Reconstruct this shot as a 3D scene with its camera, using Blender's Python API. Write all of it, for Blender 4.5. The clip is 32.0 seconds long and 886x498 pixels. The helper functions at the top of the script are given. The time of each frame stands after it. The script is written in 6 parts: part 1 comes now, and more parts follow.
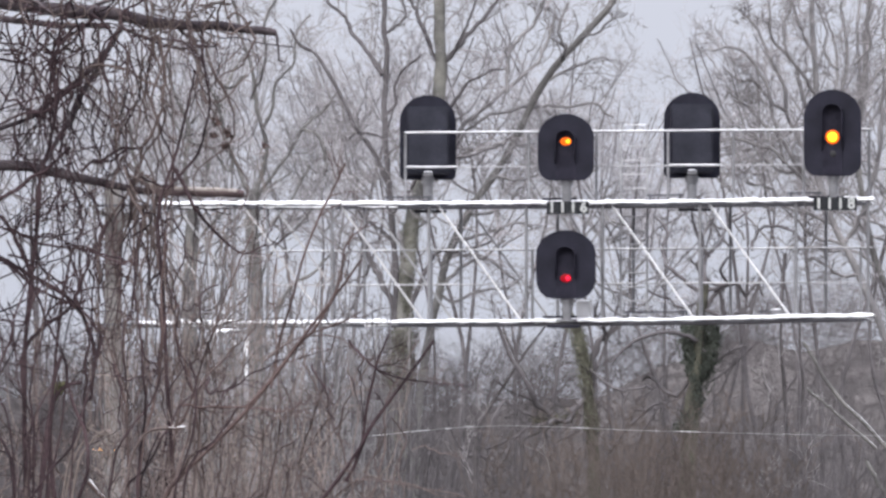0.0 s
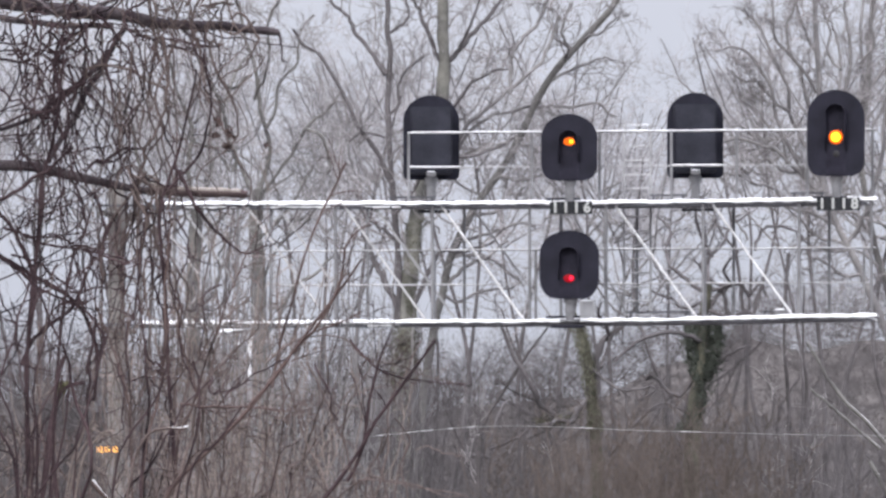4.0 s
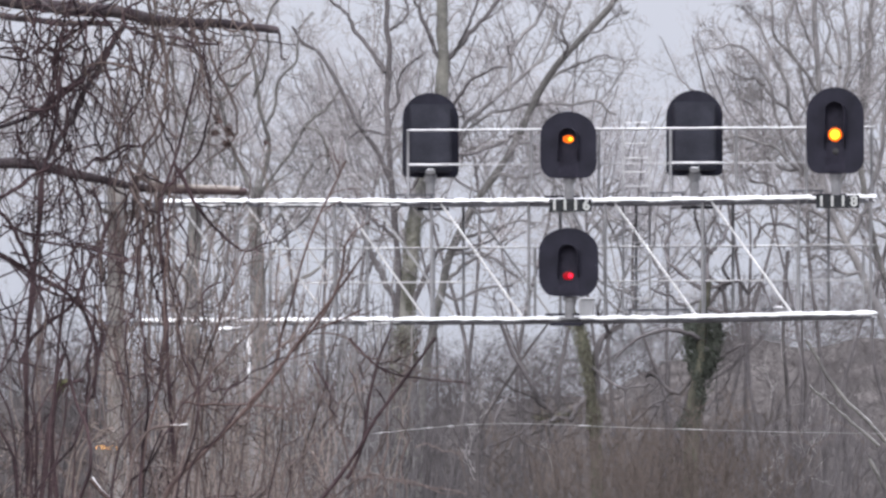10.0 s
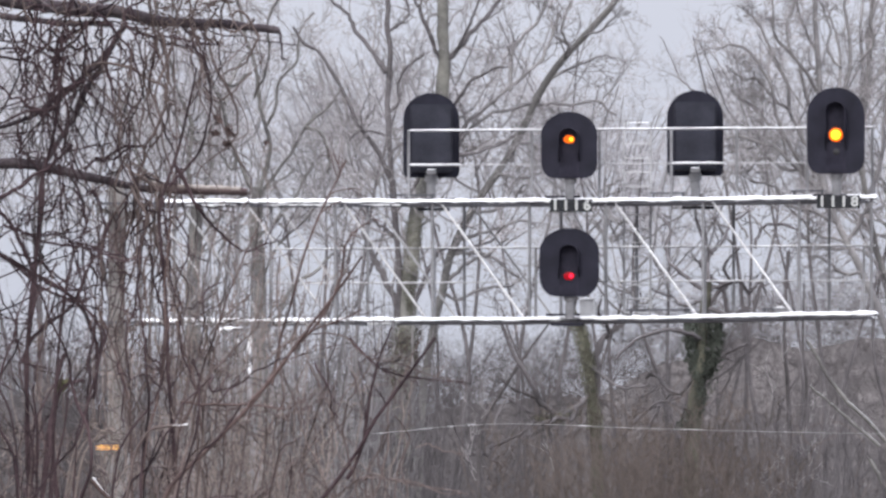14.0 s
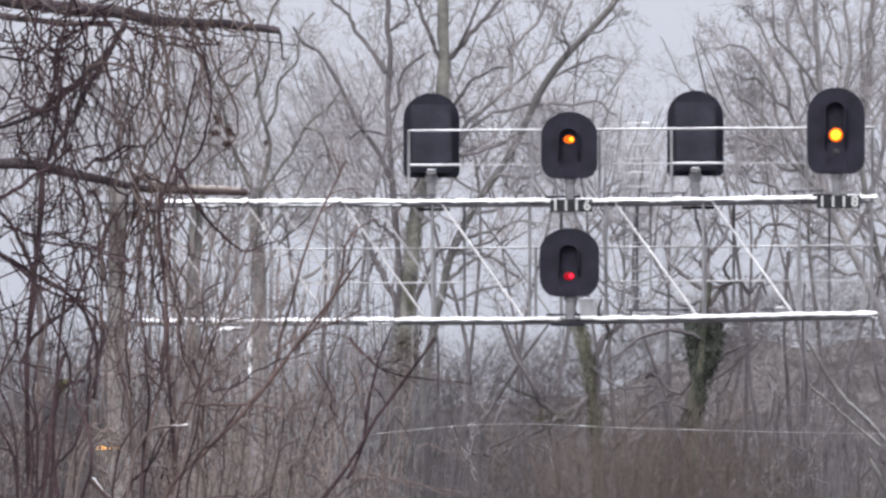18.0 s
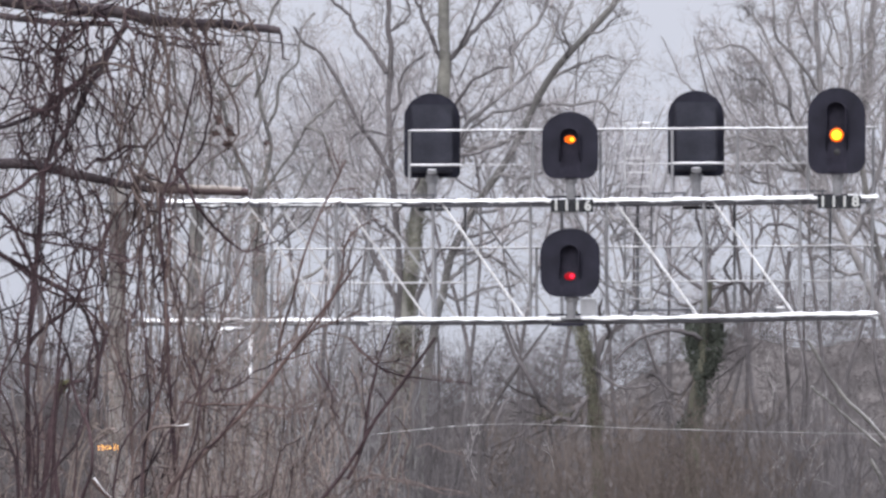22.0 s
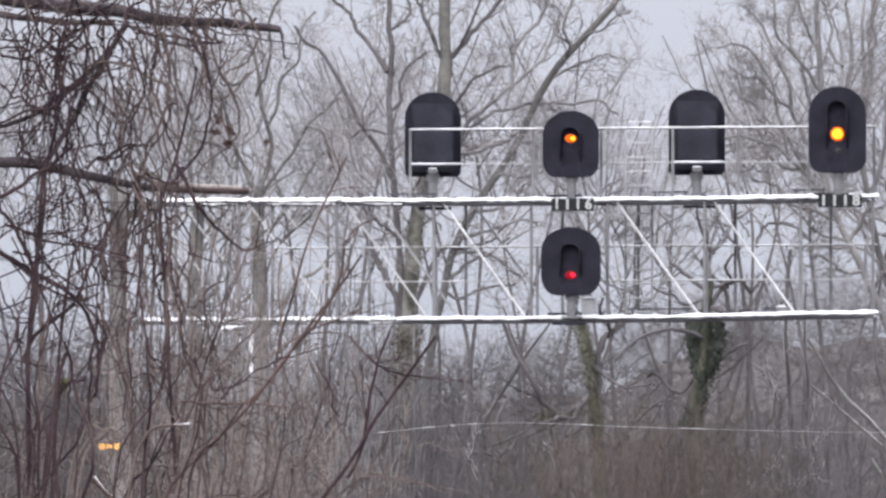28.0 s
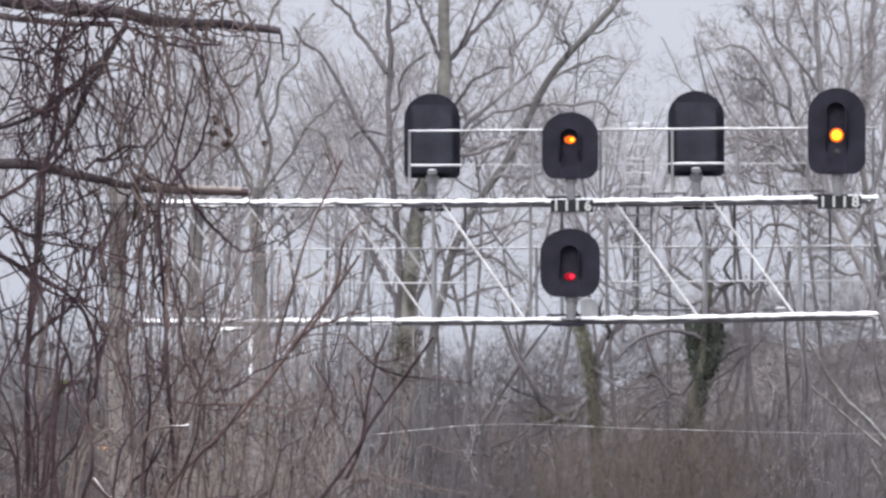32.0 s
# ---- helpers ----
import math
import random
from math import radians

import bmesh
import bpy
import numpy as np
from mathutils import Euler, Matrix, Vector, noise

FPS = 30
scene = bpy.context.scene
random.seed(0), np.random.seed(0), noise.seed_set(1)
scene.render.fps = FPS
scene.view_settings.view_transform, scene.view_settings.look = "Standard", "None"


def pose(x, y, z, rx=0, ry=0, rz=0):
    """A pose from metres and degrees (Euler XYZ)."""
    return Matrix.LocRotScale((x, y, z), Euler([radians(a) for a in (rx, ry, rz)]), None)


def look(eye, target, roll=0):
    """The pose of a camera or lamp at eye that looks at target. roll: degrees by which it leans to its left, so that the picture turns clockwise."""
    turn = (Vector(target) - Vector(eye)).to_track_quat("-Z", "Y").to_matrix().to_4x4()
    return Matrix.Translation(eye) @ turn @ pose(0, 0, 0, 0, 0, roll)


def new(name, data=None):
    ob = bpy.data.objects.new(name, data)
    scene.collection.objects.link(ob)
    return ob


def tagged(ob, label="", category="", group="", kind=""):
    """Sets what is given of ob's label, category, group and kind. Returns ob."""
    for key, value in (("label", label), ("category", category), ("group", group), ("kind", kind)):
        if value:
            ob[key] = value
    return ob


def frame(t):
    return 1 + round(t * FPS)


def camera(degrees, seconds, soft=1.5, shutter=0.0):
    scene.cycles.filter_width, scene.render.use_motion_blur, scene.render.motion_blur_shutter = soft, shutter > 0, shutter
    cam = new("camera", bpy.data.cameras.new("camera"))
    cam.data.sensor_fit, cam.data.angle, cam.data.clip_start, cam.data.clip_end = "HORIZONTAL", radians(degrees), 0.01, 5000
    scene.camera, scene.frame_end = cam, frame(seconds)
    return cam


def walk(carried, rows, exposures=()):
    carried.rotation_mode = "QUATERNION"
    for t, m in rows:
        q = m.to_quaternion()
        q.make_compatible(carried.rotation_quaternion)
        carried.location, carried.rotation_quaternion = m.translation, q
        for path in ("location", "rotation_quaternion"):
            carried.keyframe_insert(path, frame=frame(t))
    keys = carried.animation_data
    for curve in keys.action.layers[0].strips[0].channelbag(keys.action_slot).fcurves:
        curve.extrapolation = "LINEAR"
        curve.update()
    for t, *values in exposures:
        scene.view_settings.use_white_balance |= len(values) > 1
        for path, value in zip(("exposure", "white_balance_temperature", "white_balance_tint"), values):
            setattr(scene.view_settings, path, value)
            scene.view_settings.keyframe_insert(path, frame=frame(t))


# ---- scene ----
# Long lens on a tripod beside the line, looking slightly up at the signal cantilever.
cam = camera(2.2, 32.0, soft=2.75)
walk(cam, [
    (0, pose(0, 0, 1.7, 91.2965, 0, -0.0120)),
    (0.5, pose(0, 0, 1.7, 91.2943, 0, -0.0053)),
    (1, pose(0, 0, 1.7, 91.2963, 0, -0.0045)),
    (1.5, pose(0, 0, 1.7, 91.2949, 0, -0.0055)),
    (2, pose(0, 0, 1.7, 91.2940, 0, -0.0045)),
    (2.5, pose(0, 0, 1.7, 91.2956, 0, -0.0052)),
    (3, pose(0, 0, 1.7, 91.2955, 0, -0.0044)),
    (3.5, pose(0, 0, 1.7, 91.2971, 0, -0.0037)),
    (5.5, pose(0, 0, 1.7, 91.2944, 0, -0.0040)),
    (6, pose(0, 0, 1.7, 91.2942, 0, -0.0042)),
    (6.5, pose(0, 0, 1.7, 91.2947, 0, -0.0067)),
    (7, pose(0, 0, 1.7, 91.2908, 0, -0.0064)),
    (7.5, pose(0, 0, 1.7, 91.2916, 0, -0.0038)),
    (8, pose(0, 0, 1.7, 91.2908, 0, -0.0045)),
    (8.5, pose(0, 0, 1.7, 91.2898, 0, -0.0062)),
    (9, pose(0, 0, 1.7, 91.2905, 0, -0.0038)),
    (9.5, pose(0, 0, 1.7, 91.2900, 0, -0.0051)),
    (10, pose(0, 0, 1.7, 91.2908, 0, -0.0056)),
    (10.5, pose(0, 0, 1.7, 91.2918, 0, -0.0040)),
    (11, pose(0, 0, 1.7, 91.2932, 0, -0.0033)),
    (11.5, pose(0, 0, 1.7, 91.2917, 0, -0.0049)),
    (12, pose(0, 0, 1.7, 91.2912, 0, -0.0038)),
    (12.5, pose(0, 0, 1.7, 91.2913, 0, -0.0055)),
    (13, pose(0, 0, 1.7, 91.2910, 0, -0.0063)),
    (13.5, pose(0, 0, 1.7, 91.2902, 0, -0.0048)),
    (14, pose(0, 0, 1.7, 91.2913, 0, -0.0038)),
    (14.5, pose(0, 0, 1.7, 91.2912, 0, -0.0044)),
    (16.5, pose(0, 0, 1.7, 91.2913, 0, -0.0041)),
    (17, pose(0, 0, 1.7, 91.2934, 0, -0.0036)),
    (17.5, pose(0, 0, 1.7, 91.2924, 0, -0.0024)),
    (18, pose(0, 0, 1.7, 91.2915, 0, -0.0035)),
    (18.5, pose(0, 0, 1.7, 91.2927, 0, -0.0035)),
    (19, pose(0, 0, 1.7, 91.2919, 0, -0.0023)),
    (19.5, pose(0, 0, 1.7, 91.2893, 0, -0.0026)),
    (20, pose(0, 0, 1.7, 91.2914, 0, -0.0010)),
    (20.5, pose(0, 0, 1.7, 91.2904, 0, -0.0028)),
    (21, pose(0, 0, 1.7, 91.2920, 0, -0.0011)),
    (21.5, pose(0, 0, 1.7, 91.2906, 0, -0.0010)),
    (22, pose(0, 0, 1.7, 91.2917, 0, -0.0017)),
    (22.5, pose(0, 0, 1.7, 91.2918, 0, -0.0010)),
    (23, pose(0, 0, 1.7, 91.2924, 0, -0.0001)),
    (23.5, pose(0, 0, 1.7, 91.2923, 0, 0.0001)),
    (24, pose(0, 0, 1.7, 91.2942, 0, -0.0020)),
    (24.5, pose(0, 0, 1.7, 91.2931, 0, -0.0005)),
    (25, pose(0, 0, 1.7, 91.2917, 0, -0.0026)),
    (25.5, pose(0, 0, 1.7, 91.2930, 0, -0.0006)),
    (27.5, pose(0, 0, 1.7, 91.2910, 0, -0.0012)),
    (28, pose(0, 0, 1.7, 91.2889, 0, 0.0001)),
    (28.5, pose(0, 0, 1.7, 91.2901, 0, 0.0008)),
    (29, pose(0, 0, 1.7, 91.2882, 0, -0.0029)),
    (29.5, pose(0, 0, 1.7, 91.2889, 0, -0.0016)),
    (30, pose(0, 0, 1.7, 91.2888, 0, 0.0011)),
    (30.5, pose(0, 0, 1.7, 91.2884, 0, 0.0012)),
    (31, pose(0, 0, 1.7, 91.2900, 0, -0.0042)),
    (31.5, pose(0, 0, 1.7, 91.2880, 0, -0.0040)),
    (32, pose(0, 0, 1.7, 91.2923, 0, -0.0016)),
])

# Overcast winter sky: pale at the horizon, brighter overhead.
SUN_UP, SUN_TURN = 36, 203
world = bpy.data.worlds.new("sky")
scene.world = world
world.use_nodes = True
wn, wl = world.node_tree.nodes, world.node_tree.links
wn.clear()
sky = wn.new("ShaderNodeTexSky")
sky.sky_type, sky.sun_disc = "NISHITA", False
sky.sun_elevation, sky.sun_rotation = radians(SUN_UP), radians(SUN_TURN)
sky.dust_density, sky.air_density = 3.0, 1.5
grey = wn.new("ShaderNodeHueSaturation")
grey.inputs["Saturation"].default_value = 0.3
dim = wn.new("ShaderNodeMix")
dim.data_type, dim.blend_type = "RGBA", "MULTIPLY"
dim.inputs[0].default_value = 1.0
dim.inputs[7].default_value = (0.10, 0.10, 0.10, 1)
coord = wn.new("ShaderNodeTexCoord")
split = wn.new("ShaderNodeSeparateXYZ")
up = wn.new("ShaderNodeMapRange")
up.inputs["From Min"].default_value, up.inputs["From Max"].default_value = 0.0, 1.0
up.inputs["To Min"].default_value, up.inputs["To Max"].default_value = 0.0, 1.0
cloud = wn.new("ShaderNodeMix")
cloud.data_type = "RGBA"
cloud.inputs[6].default_value = (0.61, 0.642, 0.755, 1)
cloud.inputs[7].default_value = (4.12, 4.12, 4.52, 1)
blend = wn.new("ShaderNodeMix")
blend.data_type = "RGBA"
blend.inputs[0].default_value = 0.85
bg = wn.new("ShaderNodeBackground")
bg.inputs["Strength"].default_value = 1.0
wout = wn.new("ShaderNodeOutputWorld")
wl.new(sky.outputs[0], grey.inputs["Color"])
wl.new(grey.outputs[0], dim.inputs[6])
wl.new(coord.outputs["Generated"], split.inputs[0])
wl.new(split.outputs["Z"], up.inputs["Value"])
wl.new(up.outputs[0], cloud.inputs[0])
wl.new(dim.outputs[2], blend.inputs[6])
wl.new(cloud.outputs[2], blend.inputs[7])
wl.new(blend.outputs[2], bg.inputs["Color"])
wl.new(bg.outputs[0], wout.inputs["Surface"])
sun = bpy.data.lights.new("sun", "SUN")
sun.energy, sun.angle, sun.color = 1.5, radians(25), (1.0, 0.97, 0.93)
new("sun", sun).matrix_world = look((-58, -137, 108), (0, 0, 0))


# ---- materials ----
def material(name, color, rough=0.8, metal=0.0, vary=0.3, scale=8.0, bump=0.3, fine=60.0, second=None, island=0.0, stretch=(1, 1, 1), spec=0.4):
    """A surface whose colour drifts at two scales, with a fine relief."""
    m = bpy.data.materials.new(name)
    m.use_nodes = True
    n, l = m.node_tree.nodes, m.node_tree.links
    b = n["Principled BSDF"]
    b.inputs["Roughness"].default_value, b.inputs["Metallic"].default_value = rough, metal
    b.inputs["Specular IOR Level"].default_value = spec
    tc, mp = n.new("ShaderNodeTexCoord"), n.new("ShaderNodeMapping")
    mp.inputs["Scale"].default_value = stretch
    l.new(tc.outputs["Object"], mp.inputs[0])
    big, small = n.new("ShaderNodeTexNoise"), n.new("ShaderNodeTexNoise")
    big.inputs["Scale"].default_value, small.inputs["Scale"].default_value = scale, fine
    big.inputs["Detail"].default_value, small.inputs["Detail"].default_value = 4, 3
    l.new(mp.outputs[0], big.inputs["Vector"]), l.new(mp.outputs[0], small.inputs["Vector"])
    ramp = n.new("ShaderNodeValToRGB")
    dark = tuple(c * (1 - vary) for c in color)
    light = second or tuple(min(1, c * (1 + vary)) for c in color)
    ramp.color_ramp.elements[0].color, ramp.color_ramp.elements[0].position = (*dark, 1), 0.33
    ramp.color_ramp.elements[1].color, ramp.color_ramp.elements[1].position = (*light, 1), 0.67
    l.new(big.outputs[0], ramp.inputs[0])
    hsv = n.new("ShaderNodeHueSaturation")
    l.new(ramp.outputs[0], hsv.inputs["Color"])
    rng = n.new("ShaderNodeMapRange")
    rng.inputs["From Min"].default_value, rng.inputs["From Max"].default_value = 0.3, 0.7
    rng.inputs["To Min"].default_value, rng.inputs["To Max"].default_value = 1 - vary * 0.5, 1 + vary * 0.5
    l.new(small.outputs[0], rng.inputs["Value"])
    value = rng.outputs[0]
    if island:
        geo, isl, mul = n.new("ShaderNodeNewGeometry"), n.new("ShaderNodeMapRange"), n.new("ShaderNodeMath")
        isl.inputs["To Min"].default_value, isl.inputs["To Max"].default_value = 1 - island, 1 + island
        l.new(geo.outputs["Random Per Island"], isl.inputs["Value"])
        mul.operation = "MULTIPLY"
        l.new(value, mul.inputs[0]), l.new(isl.outputs[0], mul.inputs[1])
        value = mul.outputs[0]
    l.new(value, hsv.inputs["Value"])
    l.new(hsv.outputs[0], b.inputs["Base Color"])
    if bump:
        bp = n.new("ShaderNodeBump")
        bp.inputs["Strength"].default_value, bp.inputs["Distance"].default_value = bump, 0.01
        l.new(small.outputs[0], bp.inputs["Height"]), l.new(bp.outputs[0], b.inputs["Normal"])
    return m


def glow(name, color, strength):
    m = bpy.data.materials.new(name)
    m.use_nodes = True
    b = m.node_tree.nodes["Principled BSDF"]
    b.inputs["Base Color"].default_value = (*[c * 0.15 for c in color], 1)
    b.inputs["Roughness"].default_value, b.inputs["Specular IOR Level"].default_value = 0.5, 0.1
    b.inputs["Emission Color"].default_value = (*color, 1)
    b.inputs["Emission Strength"].default_value = strength
    return m


NEAR_BARK = material("near_bark", (0.023, 0.0145, 0.0185), 0.9, vary=0.5, scale=3, bump=0.5, island=0.6, second=(0.072, 0.049, 0.053), spec=0.12)
LIMB_BARK = material("limb_bark", (0.030, 0.021, 0.031), 0.85, vary=0.5, scale=5, bump=0.6, second=(0.098, 0.082, 0.087), spec=0.2)
VINE_BARK = material("vine_bark", (0.082, 0.063, 0.060), 0.9, vary=0.4, scale=4, bump=0.4, island=0.5, second=(0.160, 0.127, 0.119), spec=0.12)
BRUSH_BARK = material("brush_bark", (0.046, 0.032, 0.032), 0.9, vary=0.45, scale=2, bump=0.3, island=0.6, second=(0.128, 0.092, 0.086), spec=0.12)
DARK_MOSS = material("dark_moss_bark", (0.085, 0.083, 0.070), 0.95, vary=0.4, scale=1.6, bump=0.6, fine=12, second=(0.125, 0.122, 0.092), spec=0.12)
DARK_BARK = material("dark_bark", (0.072, 0.066, 0.068), 0.95, vary=0.35, scale=1.4, bump=0.5, fine=14, second=(0.115, 0.105, 0.106), spec=0.12)
TAN_BARK = material("tan_bark", (0.192, 0.159, 0.145), 0.9, vary=0.4, scale=2, bump=0.3, island=0.5, second=(0.27, 0.225, 0.205), spec=0.12)
SAPLING_BARK = material("sapling_bark", (0.110, 0.102, 0.106), 0.95, vary=0.35, scale=1.2, bump=0.5, fine=14, spec=0.12)
# Next two barks are lightened to imitate haze over the background trees.
MID_BARK = material("mid_bark", (0.190, 0.182, 0.190), 0.95, vary=0.35, scale=1.2, bump=0.5, fine=14, second=(0.28, 0.27, 0.27), spec=0.12)
MOSS_BARK = material("moss_bark", (0.158, 0.155, 0.149), 0.95, vary=0.4, scale=1.3, bump=0.6, fine=12, second=(0.27, 0.265, 0.235), spec=0.12)
TRUNK_GREY = material("grey_trunk_bark", (0.130, 0.124, 0.124), 0.95, vary=0.4, scale=1.4, bump=0.5, fine=14, second=(0.20, 0.195, 0.185), spec=0.12)
PALE_BARK = material("pale_bark", (0.235, 0.225, 0.23), 0.95, vary=0.3, scale=1.5, bump=0.4, fine=14, spec=0.15)
# Next three twig colours are lightened to put distance haze into the base colour.
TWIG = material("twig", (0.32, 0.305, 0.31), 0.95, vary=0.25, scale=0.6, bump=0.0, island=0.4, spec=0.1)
HAZY_MID_TWIG = material("hazy_mid_twig", (0.285, 0.270, 0.275), 0.95, vary=0.25, scale=0.6, bump=0.0, island=0.3, spec=0.05)
HAZY_FAR_TWIG = material("hazy_far_twig", (0.40, 0.39, 0.405), 0.95, vary=0.2, scale=0.4, bump=0.0, island=0.3, spec=0.1)
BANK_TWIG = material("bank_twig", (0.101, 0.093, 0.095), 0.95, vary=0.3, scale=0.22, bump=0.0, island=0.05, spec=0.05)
DEAD_LEAF = material("dead_stem", (0.108, 0.090, 0.081), 0.95, vary=0.3, scale=0.8, bump=0.0, island=0.1, spec=0.05)
IVY = material("ivy_leaf", (0.068, 0.076, 0.064), 0.8, vary=0.4, scale=2, bump=0.0, island=0.25, spec=0.08)
YELLOW_MOSS = material("yellow_moss", (0.098, 0.096, 0.056), 0.9, vary=0.4, scale=9, bump=0.0, island=0.5, spec=0.1)
MOSS_LEAF = material("moss_leaf", (0.13, 0.128, 0.098), 0.9, vary=0.4, scale=2, bump=0.0, island=0.5, spec=0.1)
SNOW = material("snow", (0.86, 0.87, 0.89), 0.7, vary=0.06, scale=12, bump=0.4, fine=90)
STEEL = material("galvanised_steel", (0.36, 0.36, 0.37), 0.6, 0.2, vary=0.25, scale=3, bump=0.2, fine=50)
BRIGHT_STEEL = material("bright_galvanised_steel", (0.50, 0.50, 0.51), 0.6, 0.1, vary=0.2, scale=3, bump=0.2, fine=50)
DULL_STEEL = material("weathered_steel", (0.20, 0.20, 0.21), 0.75, 0.1, vary=0.3, scale=3, bump=0.2, fine=50)
BLACK = material("signal_black_paint", (0.0190, 0.0188, 0.0285), 0.75, vary=0.25, scale=4, bump=0.15, fine=60, spec=0.15)
VISOR = material("visor_black_paint", (0.0235, 0.0225, 0.0325), 0.85, vary=0.3, scale=6, bump=0.1, spec=0.08)
CASE = material("case_grey_paint", (0.027, 0.028, 0.038), 0.7, vary=0.25, scale=4, bump=0.15, spec=0.15)
# Darkened to carry the shade line under the snow; also serves dark fittings.
DARK_SHADED_STEEL = material("dark_shaded_steel", (0.085, 0.086, 0.098), 0.7, 0.1, vary=0.35, scale=3, bump=0.2, fine=50)
COLUMN_STEEL = material("rusty_column_steel", (0.190, 0.178, 0.172), 0.85, 0.05, vary=0.4, scale=2.5, bump=0.3, fine=40, second=(0.25, 0.235, 0.225), spec=0.2)
BOX_PAINT = material("pale_box_paint", (0.66, 0.66, 0.66), 0.6, vary=0.15, scale=6, bump=0.1)
BARE_WOOD = material("stripped_wood", (0.085, 0.058, 0.066), 0.8, vary=0.35, scale=6, bump=0.4, second=(0.15, 0.112, 0.108), spec=0.2)
PALE_WOOD = material("pale_wood", (0.36, 0.31, 0.28), 0.8, vary=0.4, scale=14, bump=0.4, second=(0.52, 0.47, 0.43), spec=0.2)
PLATE = material("sign_black", (0.012, 0.013, 0.016), 0.8, vary=0.3, scale=20, bump=0.1)
WHITE = material("white_reflective_paint", (0.42, 0.43, 0.42), 0.6, vary=0.15, scale=30, bump=0.1)
LITTER = material("leaf_litter", (0.088, 0.078, 0.077), 0.95, vary=0.4, scale=0.35, bump=0.6, fine=5, second=(0.118, 0.106, 0.103), spec=0.1)
FEATHER = material("feather", (0.06, 0.055, 0.05), 0.8, vary=0.3, scale=40, bump=0.1)
AMBER = glow("amber_lens", (1.0, 0.40, 0.02), 3.2)
AMBER_SOFT = glow("amber_lens_rim", (1.0, 0.16, 0.01), 1.2)
RED = glow("red_lens", (1.0, 0.02, 0.06), 2.2)
RED_SOFT = glow("red_lens_rim", (0.8, 0.01, 0.03), 0.35)
FAR_AMBER = glow("far_amber_lens", (1.0, 0.46, 0.10), 4.0)
CLEAR = material("unlit_lens", (0.02, 0.02, 0.022), 0.6, vary=0.2, scale=20, bump=0.0)


# ---- mesh helpers ----
def mesh_of(name, verts, faces, mat, smooth=False):
    """A mesh from arrays: vertices (n, 3) and quads (m, 4)."""
    me = bpy.data.meshes.new(name)
    verts, faces = np.asarray(verts, np.float32), np.asarray(faces, np.int32)
    me.vertices.add(len(verts))
    me.vertices.foreach_set("co", verts.ravel())
    k = faces.shape[1]
    me.loops.add(faces.size)
    me.loops.foreach_set("vertex_index", faces.ravel())
    me.polygons.add(len(faces))
    me.polygons.foreach_set("loop_start", np.arange(0, faces.size, k, dtype=np.int32))
    if smooth:
        me.polygons.foreach_set("use_smooth", np.ones(len(faces), bool))
    me.update(calc_edges=True)
    me.materials.append(mat)
    return me


def part(name, bm, mat, parent, label=""):
    """Links a bmesh (or a ready mesh) as one mesh object under a thing or a part."""
    if isinstance(bm, bmesh.types.BMesh):
        me = bpy.data.meshes.new(name)
        bm.to_mesh(me)
        bm.free()
        me.materials.append(mat)
    else:
        me = bm
    ob = new(name, me)
    ob.parent = parent
    return tagged(ob, label)


def empty(name, m, label, category, group="", kind=""):
    ob = new(name)
    ob.empty_display_size = 0.2
    ob.matrix_world = m
    return tagged(ob, label, category, group, kind)


def box(bm, lo, hi, bevel=0.0):
    """Adds a box between two corners."""
    got = bmesh.ops.create_cube(bm, size=1)["verts"]
    lo, hi = Vector(lo), Vector(hi)
    for v in got:
        v.co = Vector([(a + b) / 2 + c * (b - a) for a, b, c in zip(lo, hi, v.co)])
    if bevel:
        bmesh.ops.bevel(bm, geom=list({e for v in got for e in v.link_edges}), offset=bevel, segments=2, affect="EDGES")
    return bm


def boxed(lo, hi, bevel=0.0):
    return box(bmesh.new(), lo, hi, bevel)


def bar(a, b, w, h=None, angle=False):
    """A straight bar from a to b, w wide and h deep; angle: an L-shaped section."""
    a, b, h = Vector(a), Vector(b), h or w
    bm = bmesh.new()
    d = (b - a).normalized()
    side = d.cross(Vector((0, 1, 0)))
    side = side.normalized() if side.length > 0.01 else Vector((1, 0, 0))
    out = side.cross(d).normalized()
    t = min(w, h) * 0.16
    prof = [(-w / 2, -h / 2), (w / 2, -h / 2), (w / 2, -h / 2 + t), (-w / 2 + t, -h / 2 + t), (-w / 2 + t, h / 2), (-w / 2, h / 2)] if angle else \
        [(-w / 2, -h / 2), (w / 2, -h / 2), (w / 2, h / 2), (-w / 2, h / 2)]
    rings = [[bm.verts.new(p + side * x + out * y) for x, y in prof] for p in (a, b)]
    n = len(prof)
    for i in range(n):
        bm.faces.new((rings[0][i], rings[0][(i + 1) % n], rings[1][(i + 1) % n], rings[1][i]))
    bm.faces.new(rings[0][::-1]), bm.faces.new(rings[1])
    bmesh.ops.recalc_face_normals(bm, faces=bm.faces[:])
    return bm


def round_bar(a, b, r, sides=10):
    a, b = Vector(a), Vector(b)
    bm = bmesh.new()
    bmesh.ops.create_cone(bm, cap_ends=True, segments=sides, radius1=r, radius2=r, depth=(b - a).length)
    bm.transform(Matrix.Translation((a + b) / 2) @ (b - a).to_track_quat("Z", "Y").to_matrix().to_4x4())
    return bm


